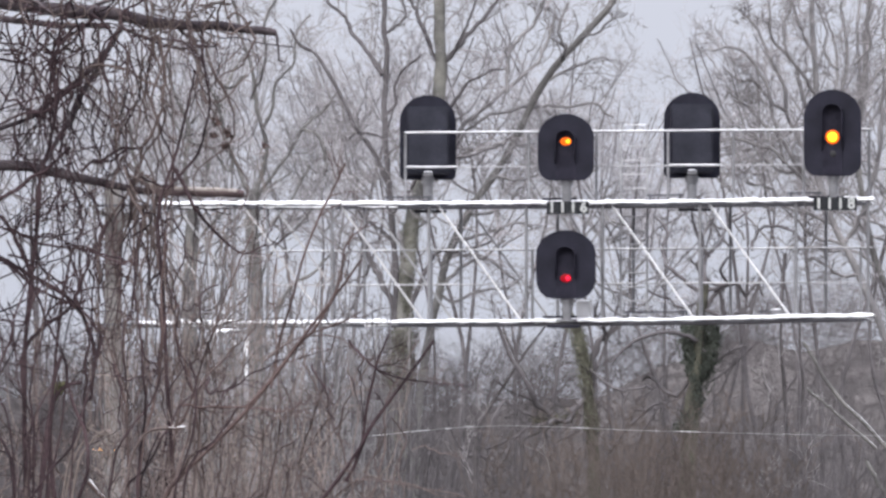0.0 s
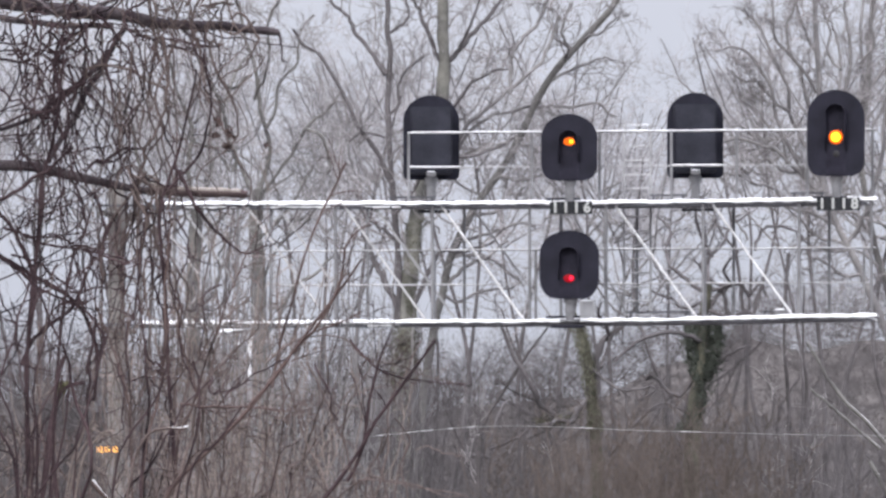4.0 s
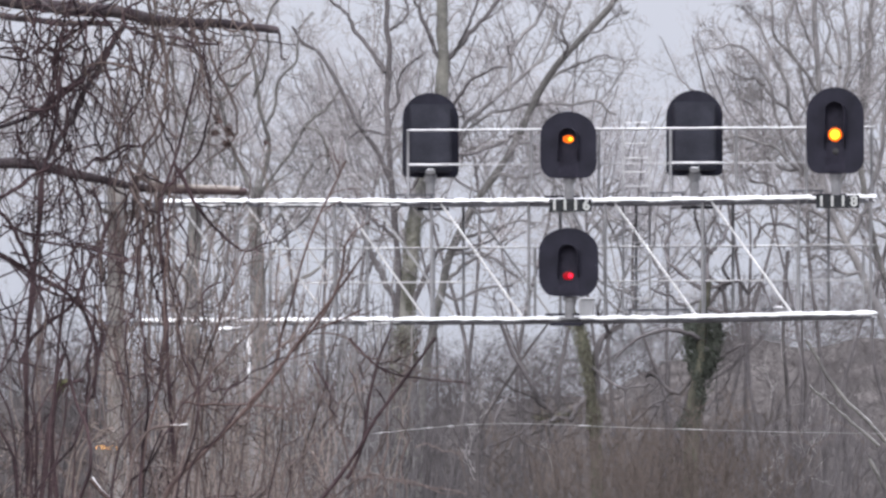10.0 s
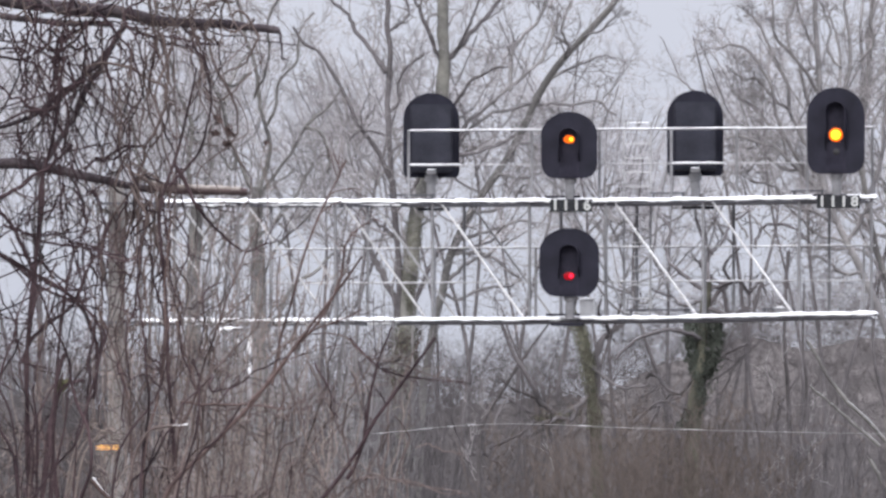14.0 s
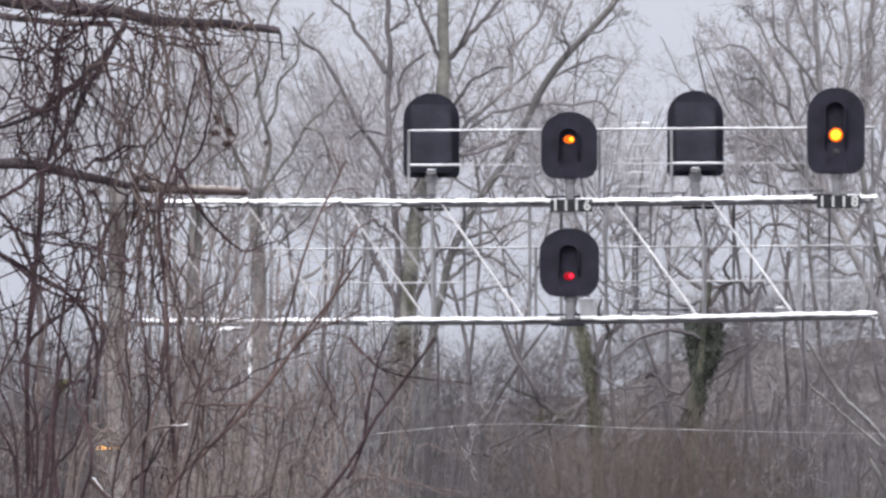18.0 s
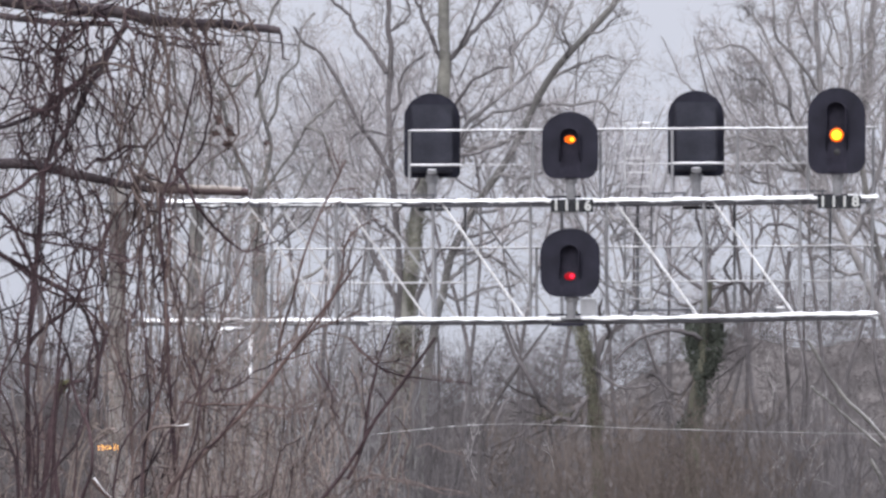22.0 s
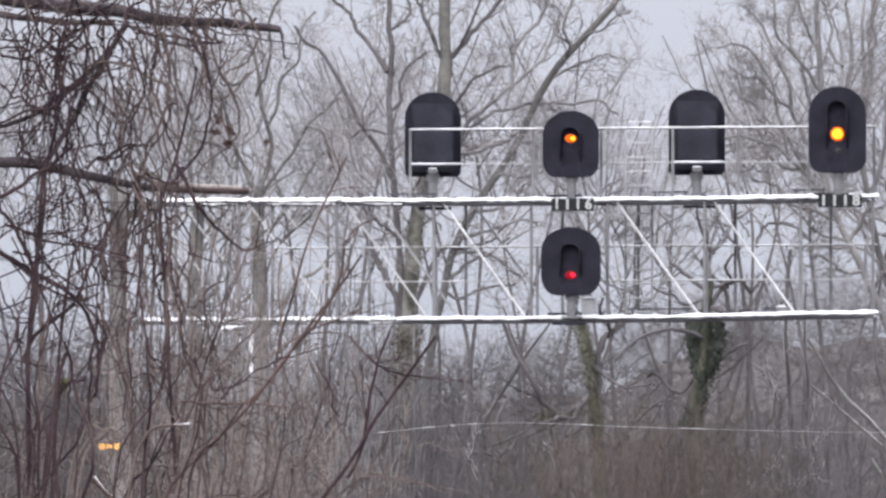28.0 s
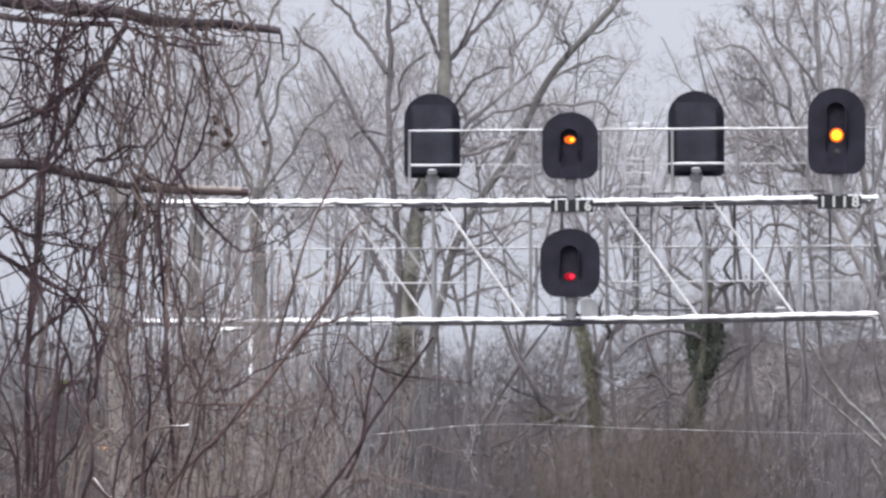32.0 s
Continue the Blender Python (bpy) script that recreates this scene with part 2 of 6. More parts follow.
def snow_ridge(a, b, w, h, seed, step=0.08, droop=0.0, lift=None):
    """A lumpy strip of snow lying along a bar from a to b."""
    rng = np.random.default_rng(seed)
    a, b = np.array(a, float), np.array(b, float)
    n = max(3, int(np.linalg.norm(b - a) / step))
    d = (b - a) / np.linalg.norm(b - a)
    side = np.cross(d, (0, 0, 1.0))
    side /= max(1e-6, np.linalg.norm(side))
    upw = np.cross(side, d)
    prof = np.array([(-0.60, 0), (-0.52, 0.45), (-0.3, 0.9), (0, 1.0), (0.3, 0.9), (0.52, 0.45), (0.60, 0)])
    t = np.linspace(0, 1, n + 1)
    hh = h * (0.7 + 0.6 * np.interp(t, np.linspace(0, 1, n // 3 + 2), rng.random(n // 3 + 2)) + 0.13 * rng.random(n + 1) - 0.06)
    hh[0] *= 0.4
    hh[-1] *= 0.4
    ww = w * (0.95 + 0.12 * rng.random(n + 1))
    droop = droop * np.interp(t, np.linspace(0, 1, n // 2 + 2), rng.random(n // 2 + 2) ** 1.6)
    prof = np.repeat(prof[None], n + 1, 0)
    prof[:, 0, 1] = prof[:, -1, 1] = -droop / np.maximum(hh, 1e-4)
    v = a + t[:, None, None] * (b - a) + side * (prof[:, :, :1] * ww[:, None, None]) + upw * (prof[:, :, 1:] * hh[:, None, None])
    if lift:
        v[..., 2] += lift(v[..., 0])
    k = prof.shape[1]
    i, j = np.meshgrid(np.arange(n), np.arange(k), indexing="ij")
    q = np.stack([i * k + j, i * k + (j + 1) % k, (i + 1) * k + (j + 1) % k, (i + 1) * k + j], -1).reshape(-1, 4)
    return mesh_of("snow", v.reshape(-1, 3), q, SNOW, True)


# ---- branches ----
RNG = np.random.default_rng(7)


def smooth_line(points, k):
    """A Catmull-Rom curve through the points, with k points."""
    p = np.array(points, float)
    gap = np.linalg.norm(np.diff(p, axis=0), axis=1)
    fill = [p[:1]]
    for a, b, g in zip(p[:-1], p[1:], gap):
        n = max(1, int(round(g / (1.6 * np.median(gap)))))
        fill.append(a + (b - a) * (np.arange(1, n + 1) / n)[:, None])
    p = np.concatenate(fill)
    p = np.vstack([2 * p[0] - p[1], p, 2 * p[-1] - p[-2]])
    t = np.linspace(0, len(p) - 3 - 1e-6, k)
    i = t.astype(int)
    f = (t - i)[:, None]
    a, b, c, d = p[i], p[i + 1], p[i + 2], p[i + 3]
    return 0.5 * (2 * b + (c - a) * f + (2 * a - 5 * b + 4 * c - d) * f ** 2 + (3 * b - a - 3 * c + d) * f ** 3)


def line(d, first, last, *way):
    """A limb at the distance d: its first and last radius, then its bends as pairs of x and height."""
    return [(x, d, z) for x, z in zip(way[::2], way[1::2])], first, last


def limbs(specs, k=18, rough=0.25, rng=None, bend=0.0):
    """Curved limbs from a few bends each: (points, first radius, last radius)."""
    rng = rng or RNG
    pts = np.stack([smooth_line(s[0], k) for s in specs])
    rad = np.stack([np.linspace(s[1], s[2], k) for s in specs])
    step = rng.normal(0, 1, pts.shape) * rad[..., None] * rough
    step[:, 0] = 0
    if bend:
        push = rng.normal(0, bend, pts.shape)
        for j in range(1, k):
            push[:, j] = 0.72 * push[:, j - 1] + 0.5 * push[:, j]
        roam = np.cumsum(push, axis=1)
        roam -= roam[:, :1]
        step += roam - roam[:, -1:] * np.linspace(0, 1, k)[None, :, None] * 0.7
    return pts + step, rad * (1 + rng.normal(0, 0.06, rad.shape))


def grow(pts, rad, count, length, spread=0.8, up=0.25, wander=0.22, k=6, thin=0.5, lo=0.15, hi=1.0, flat=1.0, rng=None, least=0.0, curl=0.6):
    """Side branches along parent branches: count for each, of a random length."""
    rng = rng or RNG
    n, kp = pts.shape[:2]
    m = n * count
    par = np.repeat(np.arange(n), count)
    t = rng.uniform(lo, hi, m) * (kp - 1.001)
    i = t.astype(int)
    f = (t - i)[:, None]
    start = pts[par, i] * (1 - f) + pts[par, i + 1] * f
    r0 = np.maximum((rad[par, i] * (1 - f[:, 0]) + rad[par, i + 1] * f[:, 0]) * thin * rng.uniform(0.6, 1.0, m), least)
    d = pts[par, i + 1] - pts[par, i]
    d /= np.linalg.norm(d, axis=1, keepdims=True) + 1e-9
    out = rng.normal(0, 1, (m, 3))
    out[:, 1] *= flat
    out -= d * np.sum(out * d, 1, keepdims=True)
    out /= np.linalg.norm(out, axis=1, keepdims=True) + 1e-9
    d = d + out * spread * rng.uniform(0.5, 1.5, (m, 1)) + np.array((0, 0, up))
    d /= np.linalg.norm(d, axis=1, keepdims=True)
    ln = rng.uniform(length[0], length[1], m) * (1.15 - 0.55 * t / (kp - 1))
    seg = (ln / (k - 1))[:, None]
    out_pts = np.empty((m, k, 3))
    out_pts[:, 0] = start
    turn = rng.normal(0, wander * curl, (m, 3))
    for j in range(1, k):
        d = d + turn + rng.normal(0, wander, (m, 3)) + np.array((0, 0, up * 0.15))
        d /= np.linalg.norm(d, axis=1, keepdims=True)
        out_pts[:, j] = out_pts[:, j - 1] + d * seg
    return out_pts, r0[:, None] * np.linspace(1, 0.35, k)


def skin(name, sets, mat, sides=4, smooth=False):
    """One mesh of tapering tubes along many lines."""
    vs, fs, base = [], [], 0
    ang = np.arange(sides) * 2 * math.pi / sides
    for pts, rad in sets:
        n, k = pts.shape[:2]
        d = np.gradient(pts, axis=1)
        d /= np.linalg.norm(d, axis=2, keepdims=True) + 1e-9
        ref = np.where(np.abs(d[..., 1:2]) > 0.9, np.array((1.0, 0, 0)), np.array((0, 1.0, 0)))
        a = np.cross(d, ref)
        a /= np.linalg.norm(a, axis=2, keepdims=True) + 1e-9
        b = np.cross(d, a)
        v = pts[:, :, None] + rad[:, :, None, None] * (a[:, :, None] * np.cos(ang)[:, None] + b[:, :, None] * np.sin(ang)[:, None])
        i, j, s = np.meshgrid(np.arange(n), np.arange(k - 1), np.arange(sides), indexing="ij")
        at = lambda jj, ss: base + (i * k + jj) * sides + ss % sides
        fs.append(np.stack([at(j, s), at(j, s + 1), at(j + 1, s + 1), at(j + 1, s)], -1).reshape(-1, 4))
        vs.append(v.reshape(-1, 3))
        base += n * k * sides
    return mesh_of(name, np.concatenate(vs), np.concatenate(fs), mat, smooth)


def ground_height(x, y):
    """Level trackside ground that climbs to a wooded bank behind the line."""
    t = np.clip((np.asarray(y, float) - 352) / 150, 0, 1)
    x = np.asarray(x, float)
    return t * t * (3 - 2 * t) * (9.7 + np.interp(x, (-9, -6, -3, -1, 2.4, 4, 6.2, 11), (0, -0.3, -0.8, -0.4, 0, 0.5, 1.15, 1.5)) + 0.14 * np.sin(x * 1.3) + 0.10 * np.sin(x * 2.9 + 1))


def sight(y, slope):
    """The height of the camera's sight line of that slope from the tripod, at the distance y; fits growth to its view.
    """
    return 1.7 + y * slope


# ---- the ground ----
def ground():
    xs = np.concatenate([np.linspace(-3000, -80, 12), np.linspace(-60, 60, 201), np.linspace(80, 3000, 12)])
    ys = np.concatenate([np.linspace(-3000, -40, 12), np.linspace(0, 640, 81), np.linspace(700, 4000, 12)])
    gx, gy = np.meshgrid(xs, ys, indexing="ij")
    gz = ground_height(gx, gy) - 0.02
    n, m = gx.shape
    i, j = np.meshgrid(np.arange(n - 1), np.arange(m - 1), indexing="ij")
    q = np.stack([i * m + j, (i + 1) * m + j, (i + 1) * m + j + 1, i * m + j + 1], -1).reshape(-1, 4)
    ob = new("ground", mesh_of("ground", np.stack([gx, gy, gz], -1).reshape(-1, 3), q, LITTER, True))
    tagged(ob, "brown leaf litter ground rising to a wooded bank", "ground", kind="structure")


ground()


# ---- the signal cantilever ----
GANTRY = pose(0, 270, 0, 0, 0, -15)
PANELS = (-3.656, -2.471, -1.289, -0.11, 1.067, 1.989, 3.161, 4.317, 5.185)
LEFT, RIGHT, FAR_RIGHT = -4.153, 5.26, 4.88
TOP, LOW = 8.306, 6.93
DEEP = 1.45


def fitted_bow(z):
    """How far the chord at the height z bows up along its length, fitted to the camera's view."""
    rise = (0.040, 0.020, 0.020, 0.040) if z == TOP else (0.015, 0.010, 0.020, 0.060)
    return lambda u: np.interp(u, (LEFT, 0.0, 2.7, RIGHT), rise)


def bowed_bar(a, b, n, z, w, h):
    """An angle bar from a to b along the gantry that follows the bow of its chord."""
    bm = bmesh.new()
    t = w * 0.16
    prof = [(-h / 2, -w / 2), (-h / 2, w / 2), (-h / 2 + t, w / 2), (-h / 2 + t, -w / 2 + t), (h / 2, -w / 2 + t), (h / 2, -w / 2)]
    rings = [[bm.verts.new((u, n + y, z + float(fitted_bow(z)(u)) + x)) for y, x in prof] for u in np.linspace(a, b, 9)]
    for low, high in zip(rings[:-1], rings[1:]):
        for k in range(6):
            bm.faces.new((low[k], low[(k + 1) % 6], high[(k + 1) % 6], high[k]))
    bm.faces.new(rings[0][::-1]), bm.faces.new(rings[-1])
    bmesh.ops.recalc_face_normals(bm, faces=bm.faces[:])
    return bm


def gantry():
    g = empty("signal_gantry", GANTRY, "grey steel lattice cantilever signal bridge edged with fresh snow", "signal bridge")
    seed = 100
    for n in (0.0, DEEP):
        for z in (TOP, LOW):
            end = RIGHT if n == 0 else FAR_RIGHT
            c = part("chord", bowed_bar(LEFT, end, n, z, 0.026, 0.085), DARK_SHADED_STEEL, g)
            part("snow_cap", snow_ridge(((-3.428 if z == TOP else -3.67) if n == 0 else -3.524, n, z + 0.010), (end, n, z + 0.010), 0.12, 0.036, seed, 0.035, 0.020, fitted_bow(z)), SNOW, c, "lumpy white snow on the chord")
            seed += 1
        for i, u in enumerate(PANELS):
            if n == 0 or u < FAR_RIGHT:
                part("vertical", bar((u, n, LOW + fitted_bow(LOW)(u)), (u, n, TOP + fitted_bow(TOP)(u)), 0.030, 0.034, True), DULL_STEEL, g)
        for i in range(len(PANELS) - 2):
            if (n == 0 and i == 4) or (n > 0 and i > 4):
                continue
            u0, u1 = PANELS[i] + 0.1, PANELS[i + 1] - 0.05
            a, b = (u0, n, TOP + fitted_bow(TOP)(u0)), (u1, n, LOW + fitted_bow(LOW)(u1))
            # front diagonals take a paler steel than the back ones
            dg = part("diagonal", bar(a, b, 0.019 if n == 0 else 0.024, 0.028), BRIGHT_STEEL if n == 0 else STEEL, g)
            if n == 0 and i > 2:
                part("snow_line", snow_ridge((a[0] + 0.010, n, a[2]), (b[0] + 0.010, n, b[2]), 0.020, 0.006, seed), SNOW, dg)
                seed += 1
    for u in PANELS[:-1]:
        for z in (TOP, LOW):
            part("cross_tie", bar((u, 0.045, z - 0.005 + fitted_bow(z)(u)), (u, DEEP - 0.045, z - 0.005 + fitted_bow(z)(u)), 0.03, 0.03), DARK_SHADED_STEEL, g)
    for z in (TOP, LOW):
        for k in range(3):
            y = 0.30 + k * 0.36
            bm = bmesh.new()
            rings = [[bm.verts.new((u, y + dy, z + float(fitted_bow(z)(u)) + dz)) for dy, dz in ((0, -0.02), (0.3, -0.02), (0.3, 0.01), (0, 0.01))] for u in np.linspace(-0.576, FAR_RIGHT, 9)]
            for low, high in zip(rings[:-1], rings[1:]):
                for e in range(4):
                    bm.faces.new((low[e], low[(e + 1) % 4], high[(e + 1) % 4], high[e]))
            bm.faces.new(rings[0][::-1]), bm.faces.new(rings[-1])
            bmesh.ops.recalc_face_normals(bm, faces=bm.faces[:])
            part("walkway_plank", bm, DARK_SHADED_STEEL, g)
    part("kick_bar", bar((2.30, 0.24, LOW + 0.128), (2.98, 0.24, LOW + 0.140), 0.02, 0.042), DARK_SHADED_STEEL, g)
    clip = part("bracket", boxed((3.97, 0.20, LOW + 0.10), (4.13, 0.28, LOW + 0.150), 0.008), DULL_STEEL, g)
    part("snow_cap", snow_ridge((3.965, 0.24, LOW + 0.150), (4.08, 0.24, LOW + 0.150), 0.06, 0.016, 91, 0.03), SNOW, clip)
    # handrails on both walkways
    for z, start, posts in ((TOP, -0.438, (-0.425, 1.067, 1.887, 2.752, 3.542, 4.391, 5.172)),
                            (LOW, -2.086, (-1.289, -0.11, 1.115, 3.161, 4.283, 5.07))):
        top = z + 0.866
        mid = z + 0.463
        for u in posts:
            part("rail_post", bar((u, 0.1, z), (u, 0.1, top), 0.026, 0.03), DULL_STEEL, g)
        for h, w in ((top, 0.018), (mid, 0.016)):
            r = part("handrail", round_bar((start, 0.1, h), (RIGHT - 0.05, 0.1, h), w / 2), DULL_STEEL if h == top else STEEL, g)
            # snow along the whole upper rail, on the other only in stretches fitted to view
            runs = ((start, RIGHT - 0.05),) if h == top else ((start, start + 0.65), (2.72, 3.38)) if z == TOP else ((start + 0.5, 0.2), (1.15, 2.35), (2.6, 3.9))
            for u0, u1 in runs:
                part("snow_line", snow_ridge((u0, 0.1, h + 0.008), (u1, 0.1, h + 0.008), 0.020, 0.010 if z == TOP else 0.004, seed, 0.05, 0.008), SNOW, r)
                seed += 1
    # ladder between the walkways
    lad = part("ladder", bar((1.896, 1.2, LOW), (1.896, 1.2, 9.294), 0.022, 0.022), STEEL, g)
    part("stile", bar((2.218, 1.2, LOW), (2.218, 1.2, 9.292), 0.022, 0.022), STEEL, lad)
    z = LOW + 0.12
    while z < 9.313:
        r = part("rung", round_bar((1.896, 1.2, z), (2.218, 1.2, z), 0.009, 6), BRIGHT_STEEL, lad)
        z += 0.165
    part("snow_line", snow_ridge((1.875, 1.2, 9.281), (2.231, 1.2, 9.281), 0.022, 0.007, 900), SNOW, lad)
    for u0, u1, z in ((2.184, 2.914, LOW + 0.135), (3.799, 4.18, LOW + 0.135), (-0.725, -0.163, TOP + 0.12), (2.457, 2.873, TOP + 0.125), (4.153, 4.547, TOP + 0.14)):
        c = part("cable_tray", bar((u0, 0.3, z), (u1, 0.3, z), 0.02, 0.12), DARK_SHADED_STEEL, g)
        for u in (u0 + 0.03, u1 - 0.03):
            part("tray_leg", bar((u, 0.3, z - 0.13), (u, 0.3, z), 0.02, 0.02), DARK_SHADED_STEEL, c)
    # pale box added for an unidentified pale patch beside the lower signal's pipe
    for u0, u1, z0, z1, n in ((1.537, 1.702, LOW + 0.012, 7.199, 0.5),):
        b = part("side_box", boxed((u0, n, z0), (u1, n + 0.12, z1), 0.008), BOX_PAINT, g, "pale grey box beside the signal pipe")
        part("snow_cap", snow_ridge((u0, n + 0.06, z1 - 0.004), (u1, n + 0.06, z1 - 0.004), 0.13, 0.03, 950), SNOW, b)
    u, n = -4.156, 0.72
    col = part("column", boxed((u - 0.085, n - 0.085, 0), (u + 0.085, n + 0.085, TOP + 0.32), 0.01), COLUMN_STEEL, g)
    part("base_plate", boxed((u - 0.25, n - 0.25, 0), (u + 0.25, n + 0.25, 0.04)), COLUMN_STEEL, col)
    for z in (TOP, LOW):
        part("yoke", boxed((u - 0.05, 0.05, z - 0.07), (u + 0.05, DEEP - 0.05, z - 0.02), 0.01), COLUMN_STEEL, col)
    return g


gantry()


def outline(w, top, bottom, cut, arch):
    """The edge of a signal backing: arched top, cut lower corners."""
    pts = []
    for i in range(17):
        a = math.pi * i / 16
        pts.append((w / 2 * math.cos(a), top - arch + arch * math.sin(a)))
    turn = [(1 - math.sin(a), 1 - math.cos(a)) for a in np.linspace(math.pi / 2, 0, 6)]
    pts += [(-w / 2 + cut * p, bottom + cut * 1.25 * q) for p, q in turn] + [(w / 2 - cut * p, bottom + cut * 1.25 * q) for p, q in turn[::-1]]
    return pts


def plate_mesh(pts, thick):
    bm = bmesh.new()
    rings = [[bm.verts.new((x, y, z)) for x, z in pts] for y in (0, thick)]
    n = len(pts)
    for i in range(n):
        bm.faces.new((rings[0][i], rings[0][(i + 1) % n], rings[1][(i + 1) % n], rings[1][i]))
    bm.faces.new(rings[0]), bm.faces.new(rings[1][::-1])
    bmesh.ops.recalc_face_normals(bm, faces=bm.faces[:])
    return bm


def tunnel(z0, z1, w, depth):
    """A tall hood: an arched sheet-metal tunnel, open in front and below."""
    bm = bmesh.new()
    path = [(w, z0)] + [(w * math.cos(a), z1 - w * 0.8 + w * 0.8 * math.sin(a)) for a in np.linspace(0.05, math.pi - 0.05, 13)] + [(-w, z0)]
    rings = []
    for y, s in ((-0.002, 1.0), (-depth, 0.93), (-depth, 0.87), (-0.002, 0.94)):
        cut = 0.35 * (z1 - z0) * (y < -0.01)
        rings.append([bm.verts.new((x * s, y, max(z, z0 + cut) if i in (0, len(path) - 1) else z)) for i, (x, z) in enumerate(path)])
    for a, b in zip(rings, rings[1:] + rings[:1]):
        for i in range(len(a) - 1):
            bm.faces.new((a[i], a[i + 1], b[i + 1], b[i]))
    bmesh.ops.recalc_face_normals(bm, faces=bm.faces[:])
    return bm


def visor(bm, x, z, r, depth):
    """A short round hood over the upper half of a lens."""
    rings = []
    for y, rr in ((0, r), (-depth, r * 1.02), (-depth, r * 0.94), (0, r * 0.92)):
        rings.append([bm.verts.new((x + rr * math.cos(a), y, z + rr * math.sin(a))) for a in np.linspace(0, math.pi, 15)])
    for a, b in zip(rings, rings[1:] + rings[:1]):
        for i in range(len(a) - 1):
            bm.faces.new((a[i], a[i + 1], b[i + 1], b[i]))
    bmesh.ops.recalc_face_normals(bm, faces=bm.faces[:])
    return bm


def disc(x, z, r, y, bulge):
    """A domed lens."""
    bm = bmesh.new()
    rings = [[bm.verts.new((x + r * q * math.cos(a), y - bulge * (1 - q * q), z + r * q * math.sin(a))) for a in np.linspace(0, 2 * math.pi, 20, endpoint=False)] for q in (1, 0.7, 0.35)]
    for a, b in zip(rings, rings[1:]):
        for i in range(20):
            bm.faces.new((a[i], a[(i + 1) % 20], b[(i + 1) % 20], b[i]))
    bm.faces.new(rings[-1])
    bmesh.ops.recalc_face_normals(bm, faces=bm.faces[:])
    return bm


def signal_head(u, n, foot, base, top, width, label, cut, arch, lamps, hood=None, back=False):
    """A colour-light head on a short pipe: its backing, hoods, lenses and case. foot: the walkway height; base, top: the backing."""
    m = GANTRY @ pose(u, n, foot, 0, 0, 195 if back else 9)
    s = empty("railway_signal", m, label, "railway signal", "signal heads on the gantry")
    lo, hi = base - foot, top - foot
    part("backing", plate_mesh(outline(width, hi, lo, cut, arch), 0.012), BLACK, s)
    case = part("case", boxed((-width * 0.38, 0.016, lo + 0.06), (width * 0.38, 0.24, hi - 0.14), 0.02), CASE, s)
    part("case_door", boxed((-width * 0.35, 0.243, lo + 0.10), (width * 0.35, 0.262, hi - 0.18), 0.008), CASE, case)
    part("hinge", boxed((width * 0.355, 0.243, lo + 0.14), (width * 0.372, 0.268, hi - 0.25)), VISOR, case)
    for k in range(2):
        part("latch", boxed((width * 0.20, 0.263, lo + 0.2 + k * (hi - lo) * 0.4), (width * 0.24, 0.285, lo + 0.25 + k * (hi - lo) * 0.4)), CASE, case)
    if back:
        hub = part("gland_box", boxed((-0.06, 0.265, lo + 0.03), (0.06, 0.30, lo + 0.09), 0.012), DULL_STEEL, case, "pale grey cable gland box")
        part("snow_cap", snow_ridge((-0.05, 0.283, lo + 0.088), (0.05, 0.283, lo + 0.088), 0.035, 0.010, int(u * 100) + 77), SNOW, hub)
    if hood:
        h0, h1 = hood[0] - foot, hood[1] - foot
        part("hood", tunnel(h0 + 0.3 * (h1 - h0), h1, 0.125, 0.11), VISOR, s, "matt black sheet-metal hood")
        part("lamp_panel", plate_mesh([(x * 0.93, z) for x, z in outline(0.25, h1, h0, 0.01, 0.1)], -0.006), VISOR, s)
    for z, kind in lamps:
        z -= foot
        if kind == "amber":
            part("lens", disc(0, z, 0.082, -0.010, 0.012), AMBER_SOFT, s, "orange lens rim")
            part("lamp", disc(0, z, 0.060, -0.023, 0.010), AMBER, s, "bright amber lamp")
        elif kind == "off":
            part("lens", disc(0.006, z, 0.038, -0.010, 0.008), CLEAR, s, "small unlit lens")
        else:
            hot, rim = (AMBER, AMBER_SOFT) if kind == "amber_low" else (RED, RED_SOFT)
            lens = part("lens", disc(0, z, 0.066, -0.010, 0.01), rim, s, "dimly glowing lens")
            lens.matrix_local = Matrix.Translation((0, 0, z)) @ Matrix.Diagonal((1, 1, 0.72, 1)) @ Matrix.Translation((0, 0, -z))
            part("lamp", disc(0.026, z, 0.026, -0.022, 0.006), hot, s, "bright lamp spot")
    part("pipe", round_bar((0, 0.1, 0), (0, 0.1, lo + 0.08), 0.055, 14), DULL_STEEL, s)
    part("flange", round_bar((0, 0.1, 0.0), (0, 0.1, 0.025), 0.12, 16), DULL_STEEL, s)
    part("collar", round_bar((0, 0.1, lo - 0.05), (0, 0.1, lo + 0.03), 0.075, 16), DULL_STEEL, s)
    part("bracket", bar((-0.28, 0.1, 0.055), (0.12, 0.1, 0.055), 0.025, 0.05), VISOR, s)
    part("under_plate", boxed((-0.22, -0.02, -0.075), (0.16, 0.2, -0.045)), BLACK, s)
    return s


